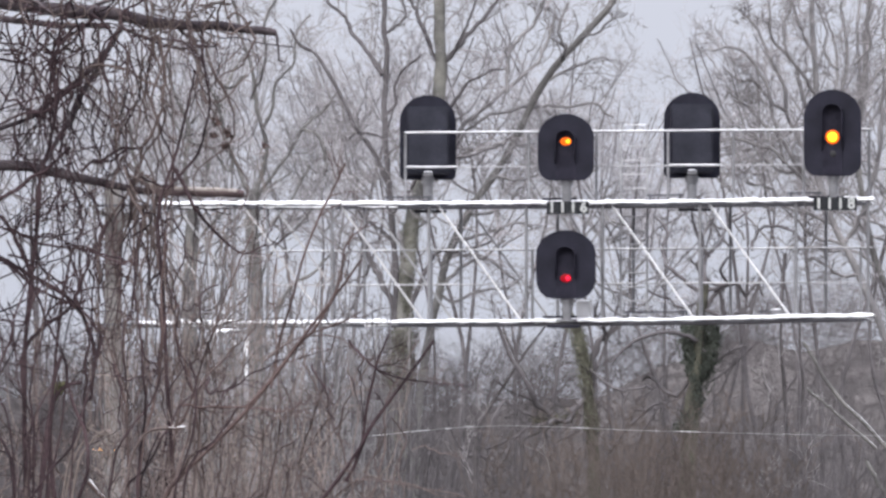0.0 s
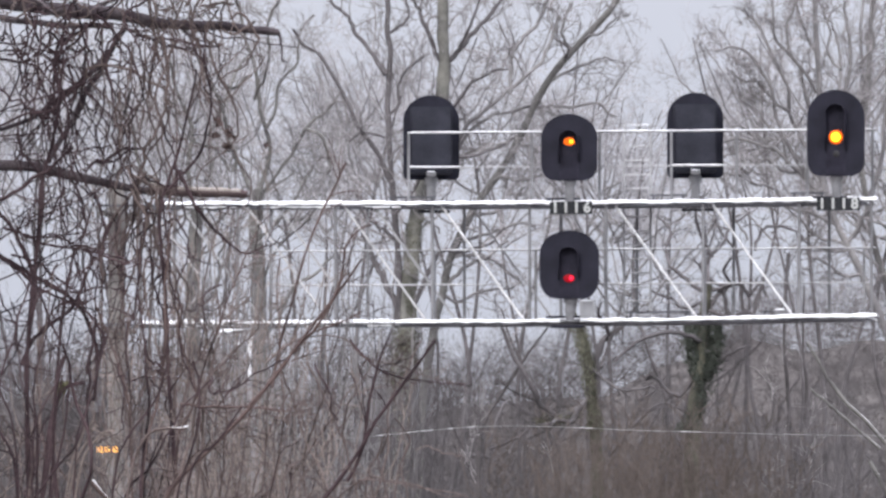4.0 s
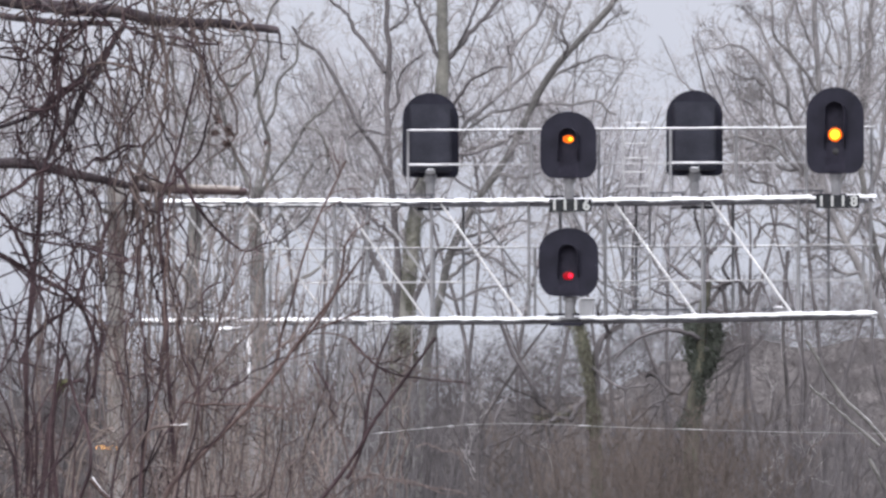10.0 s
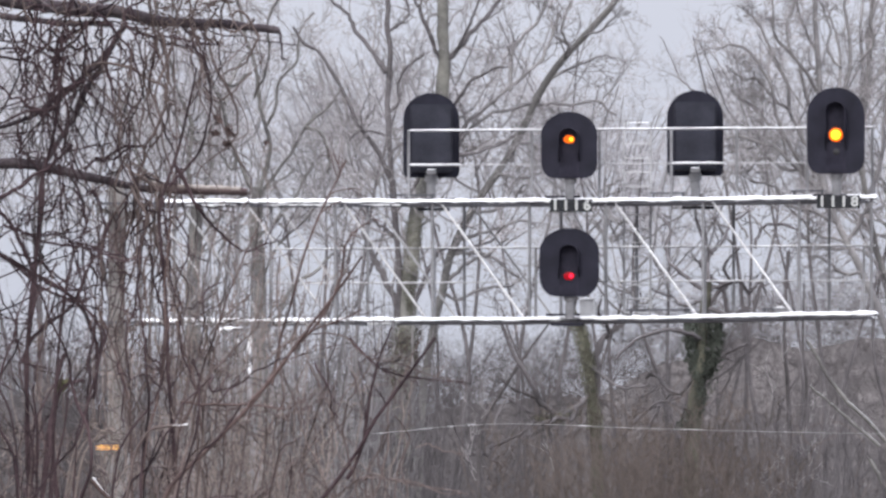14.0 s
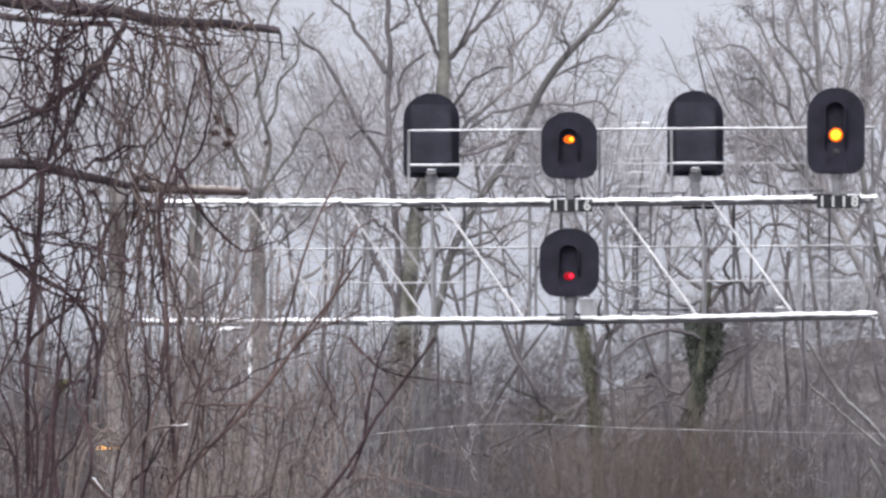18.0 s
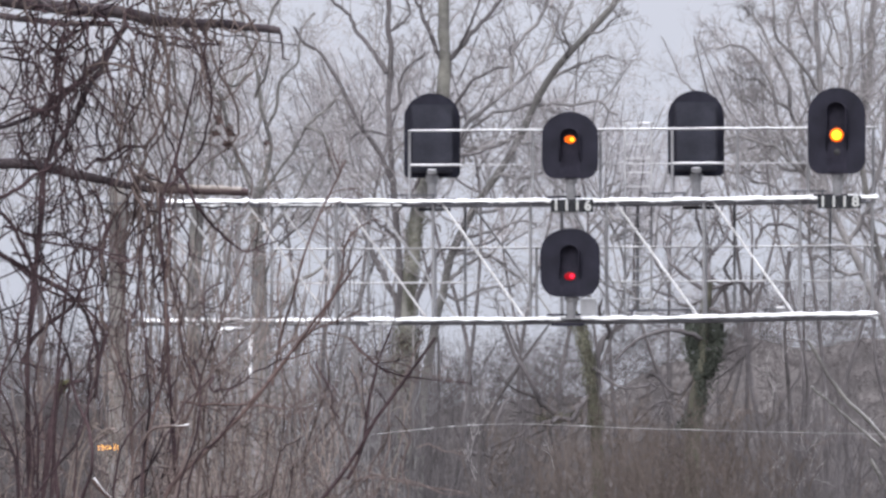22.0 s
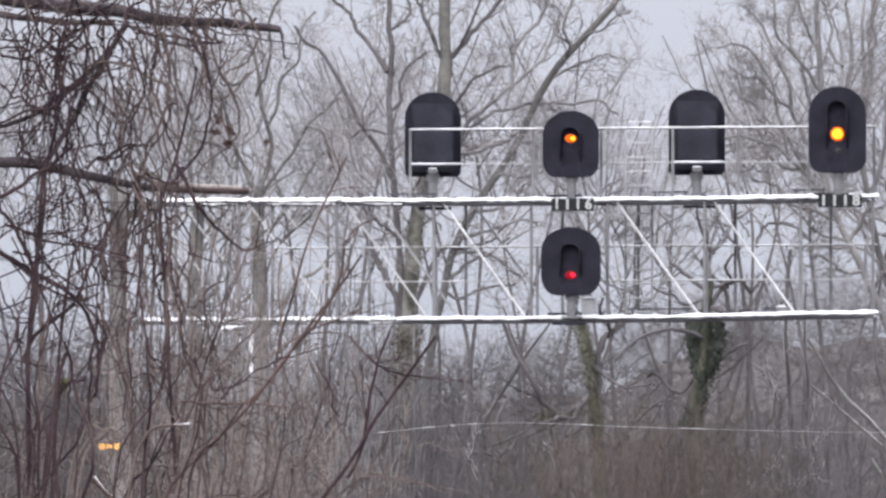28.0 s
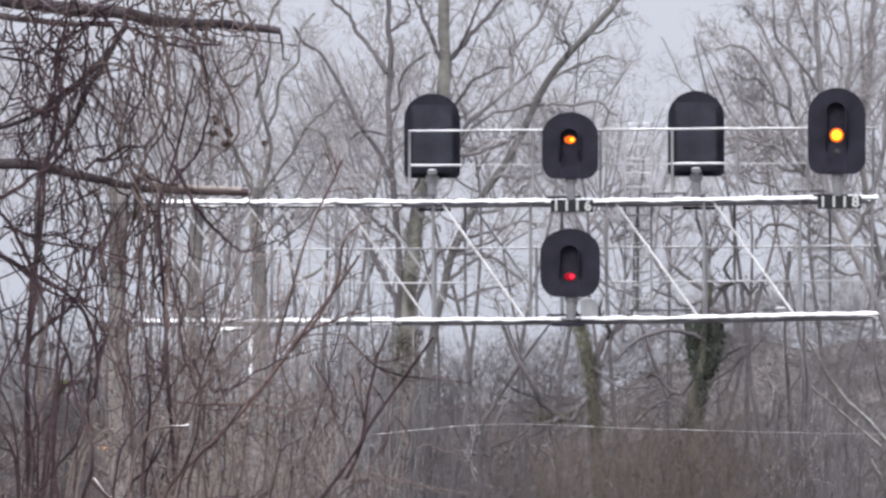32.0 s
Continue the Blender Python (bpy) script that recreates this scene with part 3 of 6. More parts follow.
def heads():
    w = 0.661
    for x0, base, top in ((-0.419, 8.65, 9.647), (2.784, 8.649, 9.653)):
        signal_head(x0, 1.1, TOP + 0.03, base, top, w, "black railway signal head facing away, seen from its case side", 0.06, w * 0.46, [], None, True)
    signal_head(1.624, -0.3, TOP + 0.02, 8.595, 9.374, w, "short black signal with a small amber lamp lit", 0.15, w * 0.42,
                [(9.051, "amber_low")], (8.609, 9.176))
    signal_head(1.624, -0.3, LOW + 0.02, 7.216, 8.015, w * 1.06, "short black signal head showing a red lamp", 0.19, w * 0.42,
                [(7.454, "red")], (7.249, 7.817))
    signal_head(4.833, -0.3, TOP + 0.02, 8.627, 9.634, w * 1.02, "tall black signal head with a bright round amber lamp", 0.15, w * 0.48,
                [(9.081, "amber"), (8.883, "off")], (8.653, 9.462))


heads()


def signal_sign(u0, u1, z0, z1, digits):
    """A row of white digits on black plates, hung on the front of the top chord."""
    m = GANTRY @ pose((u0 + u1) / 2, -0.44, (z0 + z1) / 2, 0, 0, 9)
    p = empty("signal_sign", m, "small black signal sign with white digits on the chord", "sign", "signal signs")
    w, h = (u1 - u0), (z1 - z0)
    back = part("plate", boxed((-w / 2, 0, -h / 2), (w / 2, 0.008, h / 2)), PLATE, p)
    for k in range(2):
        part("strap", boxed((-w * 0.3 + k * w * 0.55, 0.009, -0.02), (-w * 0.3 + k * w * 0.55 + 0.04, 0.40, 0.01)), DULL_STEEL, p)
    for i, ch in enumerate(digits):
        cu = bpy.data.curves.new("digit", "FONT")
        cu.body, cu.size, cu.align_x, cu.align_y, cu.extrude, cu.offset = ch, h * 1.12, "CENTER", "CENTER", 0.002, 0.006
        tmp = bpy.data.objects.new("digit", cu)
        me = bpy.data.meshes.new_from_object(tmp)
        bpy.data.objects.remove(tmp)
        me.transform(pose(-w / 2 + w * (i + 0.5) / len(digits), -0.004, 0, 90, 0, 0))
        me.materials.append(WHITE)
        part("digit", me, WHITE, back, "white digit")


signal_sign(1.436, 1.933, 8.199, 8.348, "1116")
signal_sign(4.644, 5.152, 8.222, 8.373, "1118")


# ---- the three-lamp signal beyond the thicket ----
def three_lamp_signal():
    x, y, z = (-3.792, 262, 5.353)
    s = empty("three_lamp_signal", pose(x, y, 0), "distant post signal with three amber lamps in a row", "railway signal")
    part("post", round_bar((0, 0.1, 0), (0, 0.1, z + 0.1), 0.04, 12), COLUMN_STEEL, s)
    w = 0.122
    part("case", boxed((-w, 0.03, z - 0.09), (w, 0.2, z + 0.10), 0.01), COLUMN_STEEL, s)
    dimmer_blades = []
    for k in (-1, 0, 1):
        lx = k * 0.087
        part("lamp", disc(lx, z, 0.035, 0.02, 0.012), FAR_AMBER, s, "glowing amber lamp")
        part("hood", visor(bmesh.new(), lx, z, 0.042, 0.05), VISOR, s)
        # added blade, no part of a real signal, that dims the lamp
        sh = part("shutter", boxed((-0.031, -0.003, -0.044), (0.031, 0.003, 0.044)), COLUMN_STEEL, s, "added turning blade that dims the lamp")
        sh.matrix_local = pose(lx, -0.055, z)
        dimmer_blades.append((sh, lx, z))
    return dimmer_blades


DIMMER_BLADES = three_lamp_signal()


# ---- trees behind the line ----
def tree(name, label, category, trunk, boughs, bark, seed, twig_mat, counts=(7, 6, 4), size=1.0, group="", k=22, side_bark=None, bare=12, stout=0.7):
    """A bare tree: a trunk, its limbs and a crown of crooked twigs. trunk, boughs: (bends, first radius, last radius); stout: the thickness of the twigs."""
    rng = np.random.default_rng(seed)
    pts, r0, r1 = trunk
    foot = (pts[0][0], pts[0][1], float(ground_height(pts[0][0], pts[0][1])) - 0.05)
    base = Vector(foot)
    tp, tr = limbs([([foot] + list(pts), r0 * 1.2, r1)], 40, 0.10, rng)
    t = empty(name, Matrix.Translation(base), label, category, group)
    off = np.array(foot)
    part("trunk", skin("trunk", [(tp - off, tr)], bark, 9, True), bark, t)
    a = []
    if boughs:
        bp, br = limbs(boughs, k, 0.25, rng, 0.019)
        bp[:, :, 1] += (rng.normal(0, 1.0, len(bp))[:, None] * np.linspace(0, 1, k)[None]) * 0.4
        for i in range(len(bp)):
            part("limb", skin("limb", [(bp[i:i + 1] - off, br[i:i + 1])], side_bark or bark, 7, True), bark, t)
        a.append(grow(bp, br, counts[0], (0.9 * size, 2.6 * size), 0.8, 0.2, 0.26, 10, 0.6, 0.1, rng=rng, least=0.0115 * stout, curl=0.2))
    a.append(grow(tp[:, bare:], tr[:, bare:], max(3, counts[0]), (1.0 * size, 2.4 * size), 0.9, 0.4, 0.24, 10, 0.3, rng=rng, least=0.0115 * stout, curl=0.2))
    b = [grow(p, r, counts[1], (0.5 * size, 1.4 * size), 0.9, 0.12, 0.32, 7, 0.7, rng=rng, least=0.0085 * stout, curl=0.2) for p, r in a]
    c = [grow(p, r, counts[2], (0.25 * size, 0.75 * size), 1.0, 0.1, 0.34, 4, 0.75, rng=rng, least=0.0062 * stout, curl=0.2) for p, r in b]
    tagged(part("crown", skin("crown", [(p - off, r) for p, r in a + b + c], twig_mat, 3), twig_mat, t, "fine leafless twigs"), kind="stuff")
    return t


MOSSY_TREE = tree("bare_tree", "tall bare forked tree with mossy bark, paled for haze, behind the gantry", "tree",
     line(335, 0.148, 0.07, -0.58, 6.96, -0.53, 7.62, -0.50, 8.28, -0.45, 9.02, -0.36, 9.76, -0.25, 10.33, -0.12, 10.90, -0.01, 11.48, 0.04, 11.89, 0.03, 12.30, 0.02, 12.63, 0.03, 13.12),
     [line(335, 0.052, 0.036, -0.56, 7.62, -0.60, 8.61, -0.66, 9.43, -0.72, 10.17, -0.81, 10.95, -0.82, 11.56, -0.79, 12.14, -0.82, 12.63, -0.81, 13.12),
      line(335, 0.037, 0.021, -0.72, 10.21, -0.94, 10.76, -1.17, 11.11, -1.32, 11.41, -1.46, 11.64, -1.66, 11.93, -1.84, 12.10, -2.07, 12.24, -2.19, 12.47),
      line(335, 0.037, 0.021, -0.81, 11.81, -0.99, 12.12, -1.10, 12.30, -1.22, 12.51, -1.41, 12.71, -1.56, 12.96),
      line(335, 0.037, 0.021, -0.02, 12.01, -0.15, 12.28, -0.27, 12.53, -0.36, 12.74, -0.45, 12.99),
      line(335, 0.041, 0.025, 0.06, 11.96, 0.19, 12.20, 0.36, 12.43, 0.55, 12.66, 0.74, 12.84, 0.88, 13.04),
      line(335, 0.025, 0.016, 0.12, 12.05, 0.29, 12.28, 0.46, 12.56, 0.52, 12.83, 0.55, 13.04),
      line(335, 0.029, 0.016, -0.10, 10.95, 0.14, 11.19, 0.35, 11.44, 0.55, 11.64, 0.80, 11.82, 1.01, 11.89),
      line(335, 0.025, 0.016, -0.22, 10.41, 0.14, 10.59, 0.43, 10.72, 0.72, 10.86, 1.01, 10.95),
      line(335, 0.025, 0.016, -0.81, 11.19, -0.58, 11.46, -0.50, 11.73, -0.35, 11.97, -0.25, 12.12),
      line(335, 0.033, 0.016, -0.66, 9.43, -0.87, 9.66, -1.07, 9.82, -1.17, 10.08),
      line(335, 0.029, 0.016, -0.68, 9.76, -0.39, 10.17, -0.31, 10.41),
      line(335, 0.053, 0.025, -0.51, 8.03, -0.76, 8.61, -1.00, 9.02, -1.13, 9.35, -1.23, 9.66),
      line(335, 0.041, 0.016, -0.50, 8.28, -0.22, 8.77, -0.10, 9.16, 0.14, 9.26, 0.55, 9.39, 0.80, 9.59),
      line(335, 0.025, 0.016, -0.81, 12.38, -0.68, 12.55, -0.58, 12.76, -0.54, 12.99),
      line(335, 0.021, 0.012, -0.82, 10.90, -1.04, 10.97, -1.23, 10.90, -1.40, 10.94)],
     MOSS_BARK, 11, HAZY_MID_TWIG, (7, 5, 3), 0.48, side_bark=SAPLING_BARK, stout=0.9)
tree("bare_tree", "crooked bare tree leaning out behind the signals", "tree",
     line(337, 0.062, 0.05, -0.33, 6.34, -0.27, 7.16, -0.18, 7.82, -0.09, 8.32, 0.03, 8.73, 0.11, 9.13, 0.24, 9.44, 0.43, 9.84, 0.62, 10.13, 0.86, 10.46, 1.09, 10.84, 1.25, 11.19, 1.38, 11.46, 1.57, 11.79, 1.80, 12.10, 2.09, 12.41, 2.39, 12.74, 2.62, 13.03),
     [line(337, 0.029, 0.017, 1.37, 11.44, 1.09, 11.32, 0.81, 11.29, 0.56, 11.11, 0.36, 10.91, 0.15, 10.59),
      line(337, 0.029, 0.017, 1.18, 11.03, 0.89, 10.84, 0.56, 10.71, 0.29, 10.46),
      line(337, 0.037, 0.021, 0.06, 10.46, 0.24, 10.78, 0.46, 11.11, 0.74, 11.34, 0.99, 11.59, 1.24, 11.79, 1.48, 11.98, 1.66, 12.22, 1.76, 12.48, 1.83, 12.78),
      line(337, 0.037, 0.021, 1.01, 11.62, 1.07, 11.97, 1.17, 12.23, 1.33, 12.48, 1.43, 12.73, 1.52, 13.03),
      line(337, 0.025, 0.017, 1.35, 11.42, 1.67, 11.47, 1.96, 11.46, 2.23, 11.42, 2.49, 11.31),
      line(337, 0.025, 0.012, 1.48, 11.64, 1.71, 11.84, 2.04, 11.97, 2.31, 12.03, 2.54, 12.02),
      line(337, 0.025, 0.017, 1.80, 12.08, 1.86, 12.36, 1.83, 12.61, 1.88, 12.94),
      line(337, 0.021, 0.012, 2.09, 12.41, 2.27, 12.45, 2.46, 12.58, 2.59, 12.65),
      line(337, 0.025, 0.017, 0.97, 10.59, 1.09, 10.70, 1.30, 10.73, 1.48, 10.76),
      line(337, 0.025, 0.012, 0.74, 10.30, 0.97, 10.33, 1.22, 10.25, 1.45, 10.37),
      line(337, 0.025, 0.017, 0.43, 9.84, 0.72, 9.92, 1.01, 10.09, 1.22, 10.22),
      line(337, 0.029, 0.017, 0.24, 9.44, 0.56, 9.56, 0.90, 9.62, 1.22, 9.70, 1.38, 9.66),
      line(337, 0.033, 0.017, 0.15, 9.21, 0.48, 9.31, 0.81, 9.21, 1.09, 9.06, 1.22, 8.81),
      line(337, 0.033, 0.017, 0.06, 8.81, 0.39, 9.06, 0.64, 9.13, 0.97, 9.39),
      line(337, 0.025, 0.017, 0.03, 8.65, 0.31, 8.58, 0.64, 8.77, 0.97, 8.81, 1.30, 8.99),
      line(337, 0.021, 0.012, 1.88, 12.20, 1.71, 12.40, 1.63, 12.69, 1.66, 12.94)],
     TRUNK_GREY, 18, HAZY_MID_TWIG, (6, 4, 3), 0.44, side_bark=MID_BARK, stout=0.85)
SLIM_TREE = tree("bare_tree", "slim leaning bare tree with a mossy green trunk", "tree",
     line(330, 0.137, 0.032, 2.23, 6.24, 2.18, 6.72, 2.13, 7.21, 2.07, 7.69, 1.97, 8.06, 1.87, 8.30, 1.82, 8.58),
     [line(330, 0.073, 0.02, 2.18, 6.72, 2.24, 7.21, 2.28, 7.69, 2.37, 7.94, 2.57, 8.18, 2.73, 8.42),
      line(330, 0.032, 0.016, 2.36, 7.86, 2.31, 8.18, 2.26, 8.50),
      line(330, 0.036, 0.02, 2.13, 7.13, 1.84, 6.77, 1.64, 6.66, 1.44, 6.63),
      line(330, 0.024, 0.016, 2.08, 7.53, 2.42, 7.27, 2.81, 7.21, 3.05, 7.13),
      line(330, 0.048, 0.024, 2.13, 7.05, 1.73, 6.77, 1.45, 6.95, 1.34, 7.13, 1.11, 7.53, 0.97, 7.78, 0.85, 8.06)],
     DARK_MOSS, 12, BANK_TWIG, (4, 4, 3), 0.45, side_bark=SAPLING_BARK)
IVY_TREE = tree("ivy_tree", "bare tree whose lower trunk is wrapped in dark ivy", "tree",
     line(326, 0.152, 0.056, 3.54, 6.18, 3.59, 6.82, 3.64, 7.38, 3.70, 7.94, 3.73, 8.26, 3.77, 8.58),
     [line(326, 0.036, 0.02, 3.73, 8.10, 3.93, 8.42, 4.01, 8.58, 3.83, 8.69, 3.73, 8.88, 3.85, 9.12),
      line(326, 0.036, 0.02, 3.73, 8.22, 4.05, 8.10, 4.21, 8.22, 4.49, 8.13, 4.81, 8.34, 4.90, 8.66, 4.95, 9.06),
      line(326, 0.032, 0.016, 3.80, 8.50, 4.13, 8.61, 4.29, 8.42, 4.55, 8.58, 4.71, 8.42),
      line(326, 0.032, 0.016, 3.75, 8.42, 3.53, 8.66, 3.29, 8.82, 3.17, 9.06, 3.25, 9.30, 3.09, 9.54),
      line(326, 0.032, 0.016, 3.77, 8.54, 3.83, 8.98, 4.05, 9.14, 4.13, 9.38, 4.37, 9.54),
      line(326, 0.032, 0.016, 4.05, 8.10, 4.01, 8.39, 4.10, 8.54, 3.99, 8.82, 4.13, 9.01),
      line(326, 0.024, 0.016, 4.44, 9.06, 4.48, 9.27, 4.69, 9.32, 4.93, 9.28, 5.09, 9.14),
      line(326, 0.024, 0.016, 3.75, 8.34, 3.45, 8.26, 3.25, 8.42, 3.02, 8.58),
      line(326, 0.024, 0.016, 3.83, 8.98, 3.65, 9.22, 3.59, 9.50, 3.73, 9.78),
      line(326, 0.036, 0.024, 3.70, 7.78, 3.41, 7.86, 3.09, 7.90, 2.78, 7.78, 2.50, 7.54),
      line(326, 0.036, 0.02, 3.65, 7.38, 3.37, 7.06, 3.17, 7.10, 3.02, 7.30, 2.86, 7.24),
      line(326, 0.036, 0.02, 3.70, 7.70, 3.97, 7.46, 4.13, 7.58, 4.37, 7.78)],
     DARK_MOSS, 13, BANK_TWIG, (3, 3, 3), 0.36, side_bark=SAPLING_BARK)
tree("bare_tree", "bare tree with a fan of fine brownish upright twigs", "tree",
     line(338, 0.066, 0.037, 6.69, 7.67, 6.44, 8.34, 6.17, 8.97, 5.96, 9.40, 5.78, 9.74, 5.63, 10.16, 5.53, 10.66, 5.51, 11.15, 5.54, 11.73, 5.51, 12.23, 5.48, 12.73, 5.49, 13.14),
     [line(338, 0.033, 0.017, 5.78, 9.73, 5.49, 10.08, 5.28, 10.34, 5.08, 10.57, 4.88, 10.81, 4.70, 10.94, 4.37, 11.05, 4.16, 11.00),
      line(338, 0.033, 0.017, 5.63, 10.12, 5.28, 10.49, 5.05, 10.90, 4.88, 11.28, 4.80, 11.65, 4.68, 11.92, 4.47, 12.18, 4.22, 12.30, 3.97, 12.26),
      line(338, 0.033, 0.017, 5.54, 10.49, 5.28, 10.90, 5.13, 11.32, 5.08, 11.73, 4.95, 12.06, 4.78, 12.38, 4.62, 12.68, 4.43, 12.89),
      line(338, 0.033, 0.017, 5.53, 11.07, 5.34, 11.48, 5.28, 11.90, 5.13, 12.18, 4.91, 12.48, 4.88, 12.81, 4.80, 13.09),
      line(338, 0.029, 0.017, 5.54, 11.65, 5.41, 11.96, 5.21, 12.18, 5.15, 12.56, 5.20, 12.98),
      line(338, 0.025, 0.017, 5.51, 12.15, 5.31, 12.48, 5.28, 12.81, 5.18, 13.11),
      line(338, 0.037, 0.021, 5.53, 10.90, 5.76, 11.48, 5.82, 11.98, 5.89, 12.48, 5.86, 12.98),
      line(338, 0.037, 0.021, 5.57, 10.49, 5.86, 11.07, 6.04, 11.57, 6.11, 12.06, 6.09, 12.56, 6.19, 13.06),
      line(338, 0.041, 0.021, 5.68, 10.03, 6.02, 10.57, 6.19, 11.15, 6.30, 11.73, 6.34, 12.31, 6.44, 12.98),
      line(338, 0.037, 0.021, 5.94, 9.41, 6.27, 9.99, 6.40, 10.66, 6.45, 11.32, 6.60, 11.98),
      line(338, 0.025, 0.012, 5.08, 10.57, 4.95, 10.99, 4.70, 11.24, 4.58, 11.48, 4.29, 11.57),
      line(338, 0.025, 0.012, 5.11, 11.36, 4.86, 11.48, 4.62, 11.73, 4.37, 11.75, 4.20, 11.98),
      line(338, 0.025, 0.012, 5.28, 10.49, 4.95, 10.41, 4.70, 10.57, 4.47, 10.49, 4.29, 10.66),
      line(338, 0.029, 0.017, 5.78, 9.73, 5.44, 9.94, 5.11, 10.06, 4.88, 10.24, 4.53, 10.34),
      line(338, 0.029, 0.017, 5.96, 9.41, 5.69, 9.50, 5.44, 9.66, 5.36, 9.91),
      line(338, 0.029, 0.017, 6.16, 8.97, 5.86, 9.08, 5.58, 9.23, 5.36, 9.15),
      line(338, 0.025, 0.017, 5.86, 11.98, 5.69, 12.31, 5.68, 12.64, 5.61, 12.98),
      line(338, 0.025, 0.017, 6.11, 12.06, 6.27, 12.40, 6.24, 12.73, 6.32, 13.06)],
     MID_BARK, 14, HAZY_MID_TWIG, (9, 6, 4), 0.37, side_bark=MID_BARK, stout=0.85)
tree("bare_tree", "bare tree with a mottled limb arching past the gantry end", "tree",
     line(342, 0.059, 0.034, 7.02, 7.75, 6.78, 8.58, 6.51, 9.17, 6.39, 9.67, 6.30, 10.18, 6.23, 10.59, 6.21, 11.18, 6.28, 11.77, 6.35, 12.35, 6.38, 12.94, 6.43, 13.28),
     [line(342, 0.029, 0.017, 6.51, 9.17, 6.26, 9.42, 5.93, 9.45, 5.59, 9.49, 5.34, 9.42),
      line(342, 0.029, 0.017, 6.39, 9.63, 6.09, 9.92, 5.84, 9.99, 5.64, 10.26, 5.51, 10.51),
      line(342, 0.029, 0.017, 6.30, 10.18, 6.51, 10.59, 6.61, 11.10, 6.68, 11.60),
      line(342, 0.029, 0.017, 6.21, 11.10, 6.01, 11.52, 6.06, 12.02, 6.01, 12.44, 5.83, 12.86),
      line(342, 0.029, 0.017, 6.26, 11.68, 6.51, 12.10, 6.58, 12.52, 6.63, 12.94),
      line(342, 0.025, 0.013, 6.23, 10.59, 5.93, 10.85, 5.76, 10.59, 5.51, 10.91)],
     TRUNK_GREY, 15, HAZY_MID_TWIG, (6, 5, 4), 0.45, side_bark=MID_BARK, stout=0.85)
# The light twig colour of this tree and the next imitates haze.
tree("bare_tree", "grey bare tree behind the thicket, twigs paled for haze", "tree",
     line(348, 0.145, 0.094, -2.73, 7.00, -2.75, 7.85, -2.76, 8.70, -2.78, 9.47, -2.80, 10.07, -2.76, 10.49),
     [line(348, 0.038, 0.026, -2.77, 10.37, -2.63, 10.92, -2.66, 11.43, -2.82, 11.86, -2.87, 12.29, -3.00, 12.71, -3.05, 13.14, -3.17, 13.48),
      line(348, 0.034, 0.021, -2.78, 10.24, -3.00, 10.75, -3.19, 11.18, -3.33, 11.69, -3.55, 12.12, -3.77, 12.54, -3.96, 12.97),
      line(348, 0.026, 0.021, -2.78, 10.32, -2.41, 10.75, -2.15, 11.07, -2.00, 11.43, -1.79, 11.69, -1.52, 12.01),
      line(348, 0.026, 0.017, -2.66, 11.39, -2.41, 11.77, -2.37, 12.20, -2.13, 12.46, -2.07, 12.80, -1.84, 13.14),
      line(348, 0.03, 0.017, -2.78, 9.73, -2.41, 10.07, -2.13, 10.49, -1.93, 10.84),
      line(348, 0.021, 0.017, -3.09, 10.92, -3.26, 10.84, -3.51, 11.18, -3.77, 11.26, -4.03, 11.60),
      line(348, 0.021, 0.017, -2.82, 11.84, -2.66, 12.20, -2.58, 12.63, -2.61, 13.05, -2.49, 13.39),
      line(348, 0.021, 0.017, -2.76, 8.87, -2.49, 9.47, -2.30, 9.81, -2.07, 9.98, -1.90, 10.32),
      line(348, 0.03, 0.017, -2.76, 8.19, -2.41, 8.70, -2.15, 9.04, -1.90, 9.30, -1.55, 9.56),
      line(348, 0.026, 0.017, -2.87, 12.20, -3.09, 12.03, -3.26, 12.29, -3.43, 12.80),
      line(348, 0.026, 0.017, -2.07, 11.39, -1.81, 11.26, -1.69, 10.92, -1.64, 10.71)],
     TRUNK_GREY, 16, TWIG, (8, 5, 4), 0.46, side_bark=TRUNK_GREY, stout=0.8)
tree("bare_tree", "grey bare tree behind the thicket, twigs paled for haze", "tree",
     line(352, 0.147, 0.086, -3.78, 6.89, -3.77, 7.92, -3.80, 8.78, -3.78, 9.47, -3.76, 9.99, -3.73, 10.42),
     [line(352, 0.034, 0.022, -3.74, 10.25, -3.90, 10.85, -3.85, 11.46, -4.07, 11.98, -4.16, 12.49, -4.33, 13.01, -4.30, 13.44),
      line(352, 0.03, 0.022, -3.74, 10.29, -3.47, 10.85, -3.50, 11.37, -3.26, 11.80, -3.12, 12.32, -2.87, 12.67),
      line(352, 0.026, 0.022, -3.76, 9.99, -4.07, 10.42, -4.31, 10.60, -4.59, 11.03, -4.68, 11.54, -4.93, 11.98),
      line(352, 0.022, 0.017, -3.77, 9.65, -3.38, 10.08, -3.04, 10.42, -2.69, 10.51, -2.26, 10.85),
      line(352, 0.022, 0.017, -3.78, 8.96, -4.16, 9.39, -4.42, 9.91, -4.49, 10.34),
      line(352, 0.022, 0.017, -3.78, 8.61, -3.47, 9.04, -3.37, 9.56, -3.12, 9.82)],
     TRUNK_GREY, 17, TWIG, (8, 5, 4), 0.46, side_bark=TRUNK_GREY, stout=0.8)


